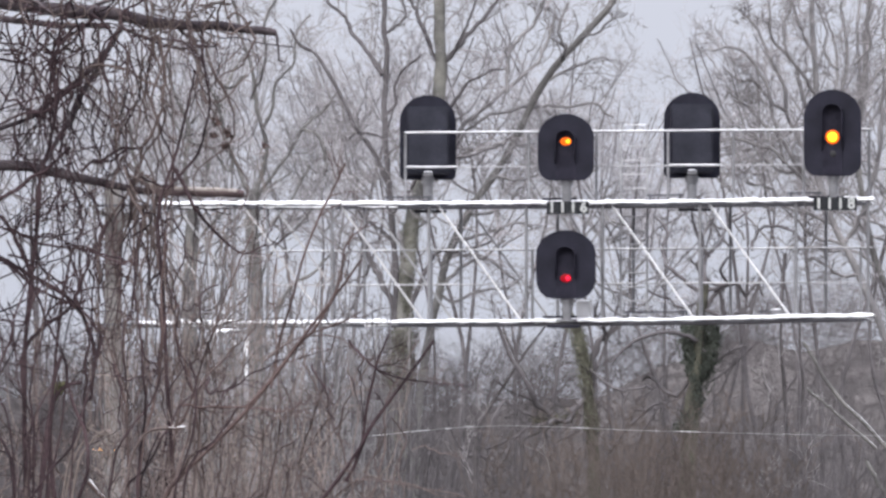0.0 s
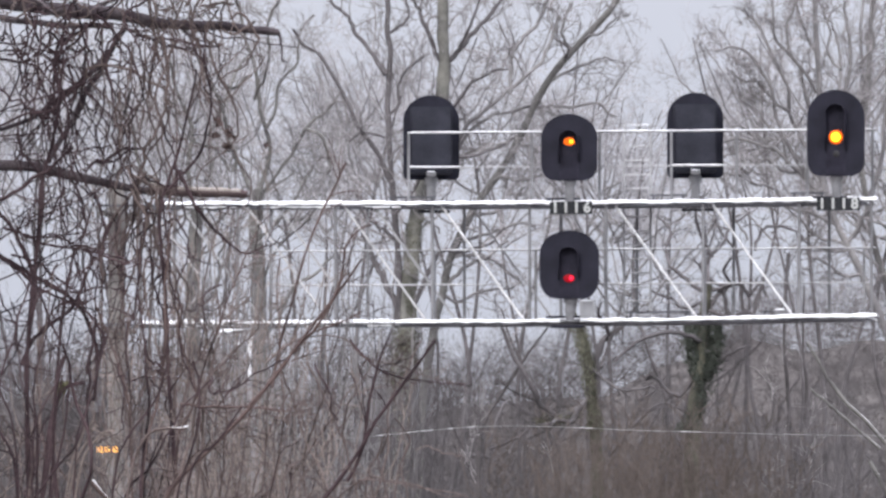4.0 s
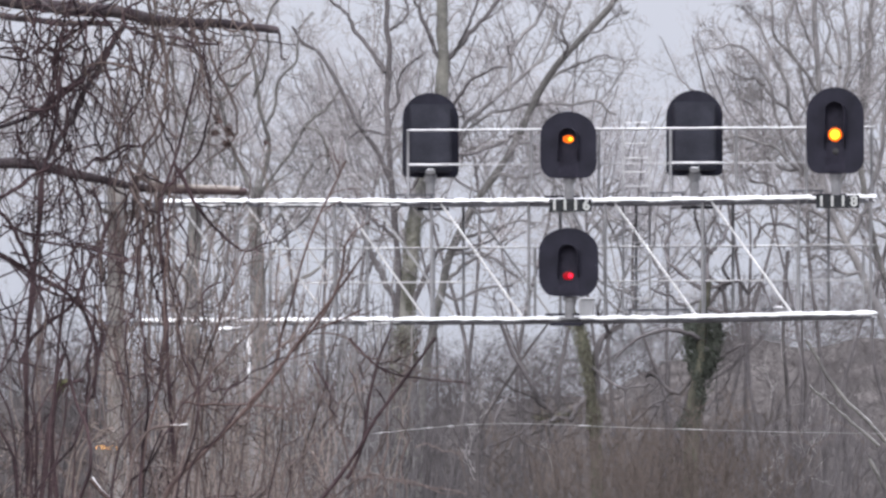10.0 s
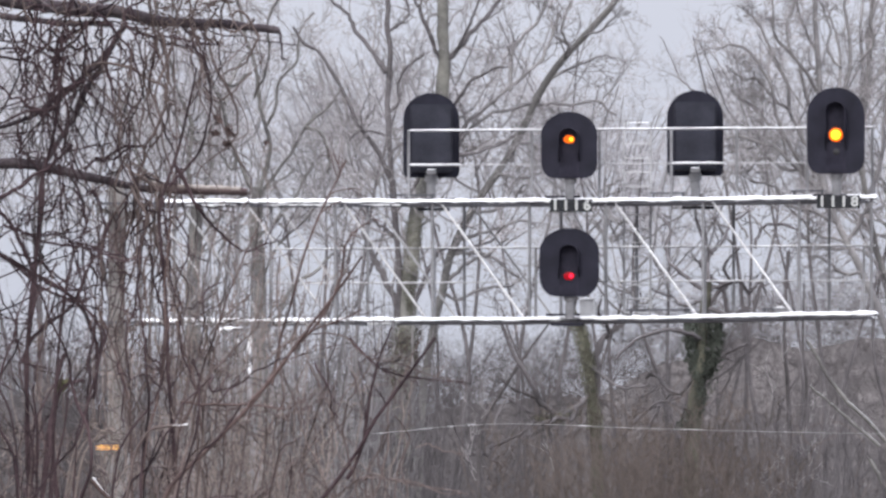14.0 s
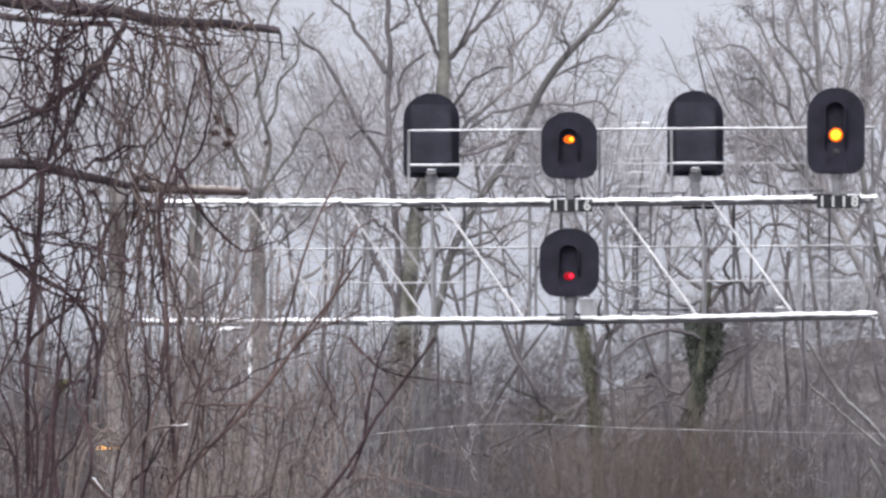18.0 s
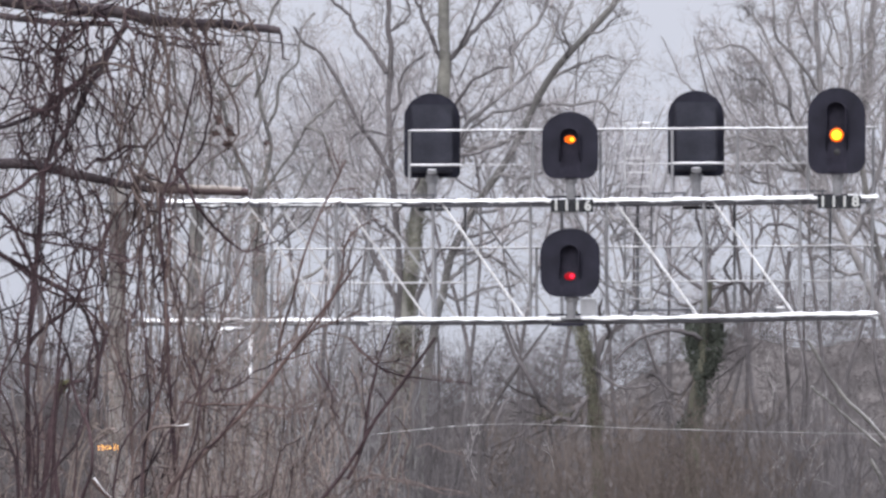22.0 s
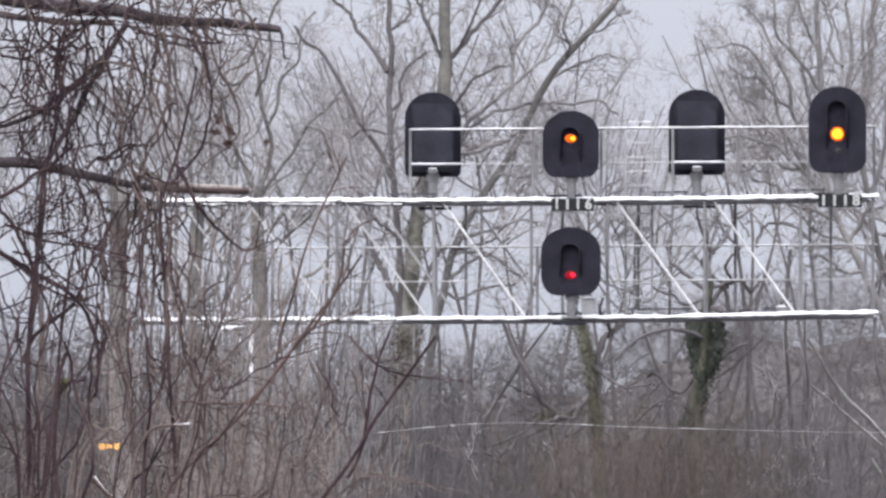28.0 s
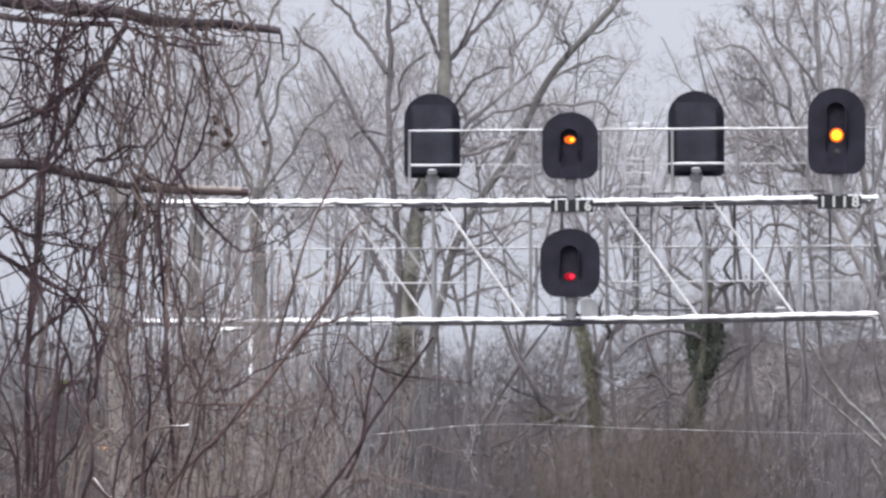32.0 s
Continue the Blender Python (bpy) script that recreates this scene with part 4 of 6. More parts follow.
def leaves(name, parent, centres, spread, count, size, mat, seed, label):
    """A clump of small bent leaves round a few centres (x, y, z), in the parent's space."""
    rng = np.random.default_rng(seed)
    c = np.array(centres, float)
    f = rng.uniform(0, len(c) - 1.001, count)
    i = f.astype(int)
    mid = c[i] + (c[i + 1] - c[i]) * (f - i)[:, None]
    out = rng.normal(0, 1, (count, 3)) * np.array((1, 1, 0.3))
    out /= np.linalg.norm(out, axis=1, keepdims=True)
    lump = 0.9 + 0.25 * np.sin(mid[:, 2] * 6 + out[:, 0] * 3) * np.sin(mid[:, 2] * 2.3 + 1)
    mid = mid + out * (spread * lump * rng.uniform(0.65, 1.1, count))[:, None]
    a = rng.normal(0, 1, (count, 3))
    a /= np.linalg.norm(a, axis=1, keepdims=True)
    b = np.cross(a, out)
    b /= np.linalg.norm(b, axis=1, keepdims=True) + 1e-9
    s = (size * rng.uniform(0.6, 1.3, count))[:, None]
    v = np.stack([mid - a * s, mid + b * s * 0.6 + out * s * 0.25, mid + a * s, mid - b * s * 0.6 + out * s * 0.25], 1)
    ob = part(name, mesh_of(name, v.reshape(-1, 3), np.arange(count * 4).reshape(-1, 4), mat), mat, parent, label)
    return tagged(ob, kind="stuff")


def local(thing, pts):
    return [tuple(Vector(p) - thing.location) for p in pts]


leaves("ivy", IVY_TREE, local(IVY_TREE, [(3.55, 326, 8.10), (3.54, 326, 7.86), (3.55, 326, 7.68), (3.60, 326, 7.42), (3.64, 326, 7.22), (3.64, 326, 6.98)]), 0.115, 3600, 0.020, IVY, 5, "dark green ivy leaves on the trunk")
leaves("ivy", IVY_TREE, local(IVY_TREE, [(3.83, 326, 8.10), (3.87, 326, 7.94), (3.87, 326, 7.72), (3.81, 326, 7.46), (3.73, 326, 7.24)]), 0.11, 2800, 0.020, IVY, 35, "dark green ivy leaves on the trunk")
leaves("ivy_spray", IVY_TREE, local(IVY_TREE, [(3.69, 326, 8.06), (3.70, 326, 7.78), (3.69, 326, 7.46), (3.67, 326, 7.14)]), 0.12, 900, 0.020, IVY, 45, "thin ivy between the thicker sheets")
leaves("ivy_spray", IVY_TREE, local(IVY_TREE, [(3.64, 326, 7.06), (3.61, 326, 6.86), (3.54, 326, 6.68), (3.51, 326, 6.50)]), 0.16, 1100, 0.019, IVY, 25, "thin ivy on the foot of the trunk")
leaves("ivy_spray", IVY_TREE, local(IVY_TREE, [(3.45, 326, 7.86), (3.51, 326, 7.46), (3.77, 326, 7.62), (3.97, 326, 7.86), (3.83, 326, 7.14), (3.49, 326, 6.66), (3.37, 326, 6.50)]), 0.10, 1000, 0.020, IVY, 15, "loose ivy sprays")
leaves("moss_tuft", MOSSY_TREE, local(MOSSY_TREE, [(-0.36, 335, 9.71), (-0.43, 335, 9.18), (-0.47, 335, 8.61), (-0.50, 335, 8.20)]), 0.14, 4500, 0.014, MOSS_LEAF, 6, "olive moss and creeper on the trunk")
leaves("moss_tuft", MOSSY_TREE, local(MOSSY_TREE, [(-0.51, 335, 8.15), (-0.53, 335, 7.79), (-0.56, 335, 7.46), (-0.58, 335, 7.21)]), 0.2, 4000, 0.015, MOSS_LEAF, 16, "olive moss and creeper on the trunk")
leaves("creeper", MOSSY_TREE, local(MOSSY_TREE, [(-0.54, 335, 8.03), (-0.56, 335, 7.62), (-0.58, 335, 7.21), (-0.61, 335, 6.80), (-0.64, 335, 6.39), (-0.64, 335, 5.98), (-0.64, 335, 5.57)]), 0.25, 7000, 0.019, DEAD_LEAF, 26, "dry brown creeper round the foot of the trunk")
leaves("moss_tuft", SLIM_TREE, local(SLIM_TREE, [(1.90, 330, 8.18), (2.00, 330, 7.90), (2.07, 330, 7.61), (2.13, 330, 7.21), (2.18, 330, 6.81), (2.20, 330, 6.56)]), 0.125, 5000, 0.014, MOSS_LEAF, 7, "olive creeper on the trunk")
leaves("moss_tuft", SLIM_TREE, local(SLIM_TREE, [(1.92, 330, 6.82), (1.76, 330, 6.74), (1.60, 330, 6.71), (1.40, 330, 6.72)]), 0.12, 800, 0.024, MOSS_LEAF, 17, "olive creeper on a low bough")


def snow_bough(label, specs, mat, seed, cover=0.9, lo=0, hi=60, k=16):
    """A fallen or leaning bough with snow along its upper side."""
    rng = np.random.default_rng(seed)
    p, r = limbs(specs, k, 0.35 if k < 30 else 0.12, rng)
    low = p[0, np.argmin(p[0, :, 2])]
    s = empty("snowy_bough", Matrix.Translation(Vector((low[0], low[1], float(ground_height(low[0], low[1]))))), label, "bough")
    off = np.array(s.location)
    for i in range(len(p)):
        w = part("wood", skin("wood", [(p[i:i + 1] - off, r[i:i + 1])], mat, 6, True), mat, s)
        q = p[i:i + 1] - off + np.array((0, 0, 1)) * r[i][None, :, None] * 0.75 + np.array((0.3, -0.4, 0)) * r[i][None, :, None]
        f = r[i:i + 1] * cover * np.clip(rng.normal(0.45, 0.45, r[i:i + 1].shape), 0.03, 1.1)
        part("snow_line", skin("snow_line", [(q[:, lo:hi], f[:, lo:hi])], SNOW, 6, True), SNOW, w, "snow lying along the bough")


snow_bough("leaning dead bough dusted with snow", [line(322, 0.034, 0.024, 7.70, 4.54, 6.75, 5.65, 6.18, 6.29, 5.88, 6.62, 5.57, 6.93, 5.30, 7.38, 5.10, 7.68),
           line(322, 0.022, 0.016, 6.12, 6.20, 5.65, 6.62, 5.37, 6.85, 5.14, 7.05), line(322, 0.036, 0.028, 6.75, 4.86, 6.18, 5.66, 5.98, 6.02)], TRUNK_GREY, 3, 0.13)
snow_bough("broken grey stem plastered with snow", [line(172, 0.0274, 0.0190, -1.39, 3.18, -1.40, 4.07, -1.41, 4.38, -1.43, 4.53, -1.45, 4.70, -1.44, 4.82, -1.42, 4.93), line(172, 0.0126, 0.0105, -1.55, 4.15, -1.53, 4.53, -1.53, 4.74, -1.51, 4.91)], PALE_BARK, 4, 0.85, 9)
snow_bough("level grey bough capped with snow", [line(172, 0.0147, 0.0126, -1.56, 4.40, -1.64, 4.74, -1.67, 4.91, -1.66, 4.96, -1.58, 4.98, -1.47, 4.98)], PALE_BARK, 8, 1.3, 8)
snow_bough("level bough with a cap of snow", [line(105, 0.0065, 0.0060, -1.51, 2.60, -1.39, 3.14, -1.34, 3.23, -1.30, 3.255, -1.25, 3.256, -1.20, 3.258, -1.16, 3.262)], VINE_BARK, 6, 0.65, 13)
snow_bough("broken branch end with snow on it", [line(109, 0.011, 0.011, -0.97, 0.26, -1.24, 2.26, -1.43, 2.77, -1.52, 2.92, -1.59, 3.00, -1.65, 3.06)], BRUSH_BARK, 9, 0.5, 13)


for label, trunk in (("dark double-stemmed young tree", line(328, 0.064, 0.010, 4.98, 5.40, 4.95, 6.52, 4.92, 7.17, 4.87, 7.81, 4.90, 8.45, 4.95, 9.09)),
                     ("dark double-stemmed young tree", line(328, 0.052, 0.010, 5.19, 5.72, 5.17, 6.52, 5.19, 7.17, 5.14, 7.81, 5.16, 8.61)),
                     ("dark leaning young tree", line(324, 0.048, 0.010, 4.37, 5.19, 4.43, 5.59, 4.51, 6.15, 4.62, 6.58, 4.67, 6.94)),
                     ("dark forked young tree", line(332, 0.058, 0.012, 0.54, 5.44, 0.54, 6.26, 0.63, 6.74, 0.98, 7.31, 1.31, 7.80, 1.63, 8.21)),
                     ("dark forked young tree", line(332, 0.042, 0.010, 1.67, 5.44, 1.63, 6.26, 1.43, 6.91, 1.19, 7.48, 0.98, 7.96, 0.86, 8.37))):
    tree("young_tree", label + " in the undergrowth", "tree", trunk, [], DARK_BARK, len(label) * 7 + int(trunk[1] * 1e4), HAZY_MID_TWIG, (4, 4, 3), 0.45, "dark young trees", stout=0.8)


def far_trees():
    """Slender trees of the wood on the bank, kept lower where the camera's view has open sky."""
    rng = np.random.default_rng(31)
    for n in range(36):
        y = rng.uniform(366, 420)
        side = -0.0205 + 0.041 * (n + rng.uniform(0, 0.9)) / 36
        x = side * y
        top = np.interp(side, (-0.02, 0.0066, 0.0082, 0.0115, 0.0130, 0.02), (0.0335, 0.0325, 0.0288, 0.0288, 0.0325, 0.0335)) - rng.uniform(0, 0.0035)
        g = float(ground_height(x, y))
        tz = sight(y, top)
        h = tz - g
        low = min(0.75, (sight(y, 0.0224) - g) / h)
        lean = rng.normal(0, 0.35, 4)
        pts = [(x + lean[0] * 0.3, y, g + h * 0.3), (x + lean[1] * 0.8, y, g + h * 0.55), (x + lean[2] * 1.2, y, g + h * 0.8), (x + lean[3] * 1.5, y, tz)]
        boughs = []
        for _ in range(9):
            f = rng.uniform(low, 0.9)
            sx, sz = x + np.interp(f, (0.3, 0.55, 0.8, 1.0), (lean[0] * 0.3, lean[1] * 0.8, lean[2] * 1.2, lean[3] * 1.5)), g + h * f
            dx = rng.choice((-1, 1)) * rng.uniform(0.4, 1.3)
            rise = min(rng.uniform(0.9, 2.4), tz - sz)
            boughs.append(([(sx, y, sz), (sx + dx * 0.5, y, sz + rise * 0.3), (sx + dx, y, sz + rise)], 0.022, 0.009))
        tree("slim_tree", "slender bare grey tree on the wooded bank", "tree", (pts, rng.uniform(0.03, 0.055), 0.012), boughs, SAPLING_BARK, int(rng.integers(1e6)), HAZY_FAR_TWIG, (5, 5, 4), 0.55,
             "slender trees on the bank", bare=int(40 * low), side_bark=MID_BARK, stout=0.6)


far_trees()


def bank_brush():
    """Undergrowth over the bank: countless thin crooked stems with twigs."""
    rng = np.random.default_rng(41)
    label = "tangled grey-brown undergrowth of bare stems"
    # the rearmost layer takes lighter twigs in place of distance haze
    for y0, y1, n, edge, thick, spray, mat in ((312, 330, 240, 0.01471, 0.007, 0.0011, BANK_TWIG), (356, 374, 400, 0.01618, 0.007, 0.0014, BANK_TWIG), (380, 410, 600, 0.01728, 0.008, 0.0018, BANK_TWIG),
                                        (415, 450, 620, 0.01801, 0.009, 0.0018, BANK_TWIG), (455, 490, 620, 0.01850, 0.010, 0.0020, BANK_TWIG), (494, 520, 420, 0.01820, 0.008, 0.0016, HAZY_MID_TWIG)):
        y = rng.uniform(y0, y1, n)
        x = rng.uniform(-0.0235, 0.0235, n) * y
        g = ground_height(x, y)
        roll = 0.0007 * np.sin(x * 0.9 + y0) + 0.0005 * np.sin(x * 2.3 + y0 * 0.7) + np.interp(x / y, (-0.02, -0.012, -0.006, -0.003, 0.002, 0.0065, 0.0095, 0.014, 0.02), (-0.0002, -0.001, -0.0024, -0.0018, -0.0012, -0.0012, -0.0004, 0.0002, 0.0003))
        # tops follow the camera's sight lines so that the brush fits its view
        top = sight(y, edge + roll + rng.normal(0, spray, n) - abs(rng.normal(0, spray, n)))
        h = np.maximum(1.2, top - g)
        k = 9
        t = np.linspace(0, 1, k)
        sway = np.cumsum(rng.normal(0, 0.2, (n, k, 2)), axis=1) + rng.normal(0, 1.5, (n, 1, 2)) * t[None, :, None]
        p = np.stack([x[:, None] + sway[..., 0], y[:, None] + sway[..., 1], g[:, None] + h[:, None] * t], -1)
        r = (thick * rng.uniform(0.4, 1.0, n) ** 1.5)[:, None] * np.linspace(1, 0.35, k)
        a = grow(p, r, 8, (0.4, 1.3), 1.0, 0.1, 0.30, 6, 0.6, 0.3, rng=rng, least=0.0034)
        b = grow(a[0], a[1], 3, (0.2, 0.7), 1.1, 0.05, 0.3, 3, 0.75, rng=rng, least=0.0030)
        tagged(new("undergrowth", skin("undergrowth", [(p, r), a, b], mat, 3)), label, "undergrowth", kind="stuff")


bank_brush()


def saplings():
    """Crooked young trees that stand out of the undergrowth, and brown shrubs among them."""
    rng = np.random.default_rng(83)
    for n in range(34):
        y = rng.uniform(342, 420)
        x = rng.uniform(-0.02, 0.0205) * y
        g = float(ground_height(x, y))
        top = sight(y, rng.uniform(0.0160, 0.0192))
        h = top - g
        lean = rng.normal(0, 0.9)
        pts = [(x + lean * f + rng.normal(0, 0.16), y, g + h * f) for f in (0.3, 0.5, 0.68, 0.84, 1.0)]
        boughs = []
        for _ in range(4):
            f = rng.uniform(0.4, 0.9)
            sx, sz, dx = x + lean * f, g + h * f, rng.choice((-1, 1)) * rng.uniform(0.5, 1.5)
            boughs.append(([(sx, y, sz), (sx + dx * 0.5, y, sz + rng.uniform(0.2, 0.7)), (sx + dx, y, sz + rng.uniform(0.3, 1.8))], 0.03, 0.008))
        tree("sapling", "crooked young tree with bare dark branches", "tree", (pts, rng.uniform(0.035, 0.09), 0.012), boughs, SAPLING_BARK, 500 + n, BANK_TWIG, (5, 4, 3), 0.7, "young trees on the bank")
    for n, (px, y) in enumerate([(-1.143, 324), (-0.741, 322), (-0.39, 325), (0.047, 323), (-1.525, 321), (4.888, 324), (5.41, 322), (5.978, 325), (4.533, 327)]):
        stems = []
        for _ in range(16):
            a = px + rng.normal(0, 0.25)
            b = a + rng.normal(0, 0.4)
            top = sight(y, rng.uniform(0.0138, 0.0158) if px > 4 else rng.uniform(0.01471, 0.01813))
            yy = y + rng.uniform(-0.6, 0.6)
            stems.append(([(a, yy, 0), ((a * 2 + b) / 3, yy, top * 0.6), (b, yy, top)], 0.022, 0.005))
        SHRUBS_FAR.append(shrub("dark twiggy shrub beneath the trees", stems, 230 + n, SAPLING_BARK, (8, 3), (0.4, 1.1), "dark_shrub", "dark shrubs beneath the trees", 0.2, 0.004, 0.05))
    for n, (x, y) in enumerate([(1.566, 318), (2.046, 314), (2.633, 320), (3.104, 316), (3.719, 319), (4.212, 315), (2.826, 311)]):
        stems = []
        for _ in range(32):
            a = x + rng.normal(0, 0.3)
            b = a + rng.normal(0, 0.5)
            top = sight(y, rng.uniform(0.01250, 0.01569))
            yy = y + rng.uniform(-0.5, 0.5)
            stems.append(([(a, yy, 0), ((a + b) / 2, yy, top * 0.6), (b, yy, top)], 0.008, 0.003))
        SHRUBS_FAR.append(shrub("brown twiggy shrub below the gantry", stems, 200 + n, DEAD_LEAF, (9, 3), (0.4, 1.0), "brown_shrub", "brown shrubs below the gantry", 0.1, 0.0038, 0.05))


# ---- the thicket beside the camera's line of sight ----
def shrub(label, stems, seed, mat, counts, length, name="shrub", group="", up=0.2, radius=0.0035, bend=0.004, sprout=None, spread=0.8):
    """A leafless shrub or sapling: each stem a part, the twigs joined."""
    rng = np.random.default_rng(seed)
    p, r = limbs(stems, 28, 0.12, rng, bend)
    low = p[np.argmin(p[:, 0, 2]), 0]
    off = np.array((low[0], low[1], min(0.0, low[2])))
    s = empty(name, Matrix.Translation(off), label, "shrub", group)
    for i in range(len(p)):
        part("stem", skin("stem", [(p[i:i + 1] - off, r[i:i + 1])], mat, 7, True), mat, s)
    sets = []
    if counts[0]:
        a = grow(p[:sprout], r[:sprout], counts[0], length, spread, up, 0.17, 8, 0.5, rng=rng, least=radius * 1.5, curl=0.25)
        b = grow(a[0], a[1], counts[1], (length[0] * 0.4, length[1] * 0.5), spread + 0.1, up, 0.2, 6, 0.6, rng=rng, least=radius * 1.15, curl=0.25)
        sets = [(a[0] - off, a[1]), (b[0] - off, b[1])]
        tagged(part("twig_tangle", skin("twig_tangle", sets, mat, 4), mat, s, "thin leafless twigs"), kind="stuff")
    return s


SHRUBS, SHRUBS_FAR = [], []
saplings()
# two heavy limbs of a tree that stands to the side, with its trunk out of view
SHRUBS.append(shrub("dark bare tree limbs reaching out over the thicket",
    [line(112, 0.11, 0.07, -4.1, 0, -4.0, 2.5, -3.9, 4.2, -3.8, 5.6),
     line(112, 0.055, 0.018, -4.02, 5.54, -2.97, 5.54, -2.23, 5.44, -1.99, 5.41, -1.74, 5.38, -1.52, 5.36, -1.36, 5.33, -1.22, 5.32, -1.05, 5.32, -0.92, 5.30, -0.79, 5.29),
     line(112, 0.047, 0.018, -4.02, 4.53, -2.97, 4.61, -2.21, 4.65, -1.99, 4.64, -1.82, 4.61, -1.68, 4.58, -1.52, 4.54, -1.40, 4.52),
     line(112, 0.025, 0.011, -4.02, 5.84, -2.98, 5.90, -1.99, 5.84, -1.33, 5.76, -0.72, 5.73),
     line(112, 0.022, 0.014, -4.02, 5.27, -2.43, 5.39, -2.15, 5.36, -1.99, 5.34, -1.77, 5.32, -1.59, 5.31),
     line(112, 0.016, 0.011, -1.53, 5.32, -1.63, 5.16, -1.72, 5.05, -1.86, 4.95, -2.01, 4.84, -2.21, 4.81),
     line(112, 0.014, 0.014, -1.63, 5.15, -1.70, 5.03, -1.77, 4.91, -1.86, 4.77, -1.95, 4.65),
     line(112, 0.008, 0.004, -0.79, 5.29, -0.77, 5.23, -0.74, 5.16),
     line(112, 0.008, 0.005, -1.52, 5.30, -1.30, 5.23, -1.09, 5.22),
     line(112, 0.005, 0.003, -1.25, 5.32, -1.00, 5.26, -0.72, 5.20)],
    51, LIMB_BARK, (6, 2), (0.2, 0.55), "overhanging_tree", sprout=7))
tagged(SHRUBS[0], category="tree")

END_LINE, END_THICK = limbs([line(112, 0.026, 0.020, -1.42, 4.53, -1.33, 4.52, -1.14, 4.51, -0.94, 4.50)], 18, 0.12)
END_LINE = END_LINE - np.array(SHRUBS[0].location)
tip = part("broken_limb_end", skin("broken_limb_end", [(END_LINE, END_THICK)], BARE_WOOD, 9, True), BARE_WOOD, SHRUBS[0], "stripped end of a broken limb")
# paler strip along the top of the limb end, turned towards the camera
part("pale_strip", skin("pale_strip", [(END_LINE[:, 1:-1] + np.array((0, -0.35, 0.55)) * END_THICK[:, 1:-1, None], END_THICK[:, 1:-1] * 0.62)], PALE_WOOD, 8, True), PALE_WOOD, tip, "paler strip along its upper side")

SHRUBS.append(shrub("dark tangled sapling with crooked stems",
    [line(110, 0.016, 0.008, -1.95, 0.25, -1.98, 1.86, -1.99, 2.99, -2.00, 3.43, -1.99, 3.75, -1.96, 4.02, -1.93, 4.23, -1.92, 4.48, -1.87, 4.69, -1.82, 4.96),
     line(110, 0.013, 0.008, -2.19, 4.21, -2.11, 4.15, -1.95, 4.07, -1.75, 3.96, -1.67, 3.83, -1.63, 3.64),
     line(110, 0.011, 0.007, -2.00, 3.64, -1.95, 3.75, -1.84, 3.86, -1.75, 3.96, -1.65, 4.15),
     line(110, 0.008, 0.005, -2.09, 4.29, -1.98, 4.26, -1.82, 4.22, -1.65, 4.18, -1.48, 4.12),
     line(110, 0.011, 0.008, -1.95, 4.07, -2.03, 4.23, -2.11, 4.34, -2.17, 4.45),
     line(110, 0.011, 0.007, -2.17, 4.40, -2.00, 4.48, -1.87, 4.58, -1.76, 4.66),
     line(110, 0.016, 0.008, -1.92, 0.25, -1.91, 2.13, -1.91, 2.99, -1.88, 3.32, -1.84, 3.48, -1.79, 3.55, -1.71, 3.56),
     line(110, 0.016, 0.007, -1.71, 0.25, -1.73, 2.13, -1.86, 2.99, -1.88, 3.32, -1.86, 3.53, -1.82, 3.86, -1.76, 4.15)],
    52, NEAR_BARK, (5, 3), (0.2, 0.6), radius=0.0025))

SHRUBS.append(shrub("slanting dark sapling leaning out of the thicket",
    [line(108, 0.019, 0.006, -1.91, 0.27, -1.54, 2.39, -1.31, 2.97, -1.20, 3.12, -1.03, 3.28, -0.90, 3.41, -0.78, 3.55, -0.63, 3.74, -0.49, 3.92, -0.37, 4.10),
     line(108, 0.008, 0.004, -0.91, 3.41, -0.75, 3.61, -0.59, 3.78, -0.38, 3.87),
     line(108, 0.008, 0.003, -0.63, 3.74, -0.51, 3.98, -0.46, 4.19, -0.34, 4.29),
     line(108, 0.007, 0.005, -0.80, 3.50, -0.74, 3.82, -0.65, 4.16, -0.54, 4.39, -0.45, 4.54),
     line(108, 0.007, 0.004, -1.23, 3.42, -1.10, 3.43, -0.94, 3.43, -0.75, 3.39)],
    53, BRUSH_BARK, (5, 2), (0.12, 0.4), radius=0.0022))

SHRUBS.append(shrub("slanting dark sapling with fine side twigs",
    [line(109, 0.019, 0.006, -1.29, 0.26, -0.81, 2.40, -0.57, 2.96, -0.49, 3.06, -0.38, 3.22, -0.32, 3.34, -0.17, 3.56, -0.04, 3.74),
     line(109, 0.007, 0.003, -0.44, 3.74, -0.32, 3.64, -0.17, 3.58, 0.10, 3.55),
     line(109, 0.009, 0.004, -0.45, 3.07, -0.38, 3.23, -0.34, 3.43, -0.30, 3.61, -0.27, 3.73, -0.25, 3.80)],
    54, NEAR_BARK, (5, 2), (0.12, 0.4), radius=0.0022))

SHRUBS.append(shrub("crooked dark twig arching over the gantry chord",
    [line(111, 0.016, 0.005, -1.23, 0.23, -1.26, 2.41, -1.32, 3.50, -1.34, 4.04, -1.36, 4.37, -1.29, 4.61, -1.23, 4.86, -1.18, 5.07),
     line(111, 0.011, 0.004, -1.29, 4.61, -1.19, 4.41, -1.08, 4.27, -0.95, 4.18, -0.83, 4.23),
     line(111, 0.008, 0.004, -1.32, 4.50, -1.15, 4.72, -1.09, 4.91, -1.13, 5.15)],
    55, NEAR_BARK, (6, 3), (0.2, 0.55), radius=0.0022))


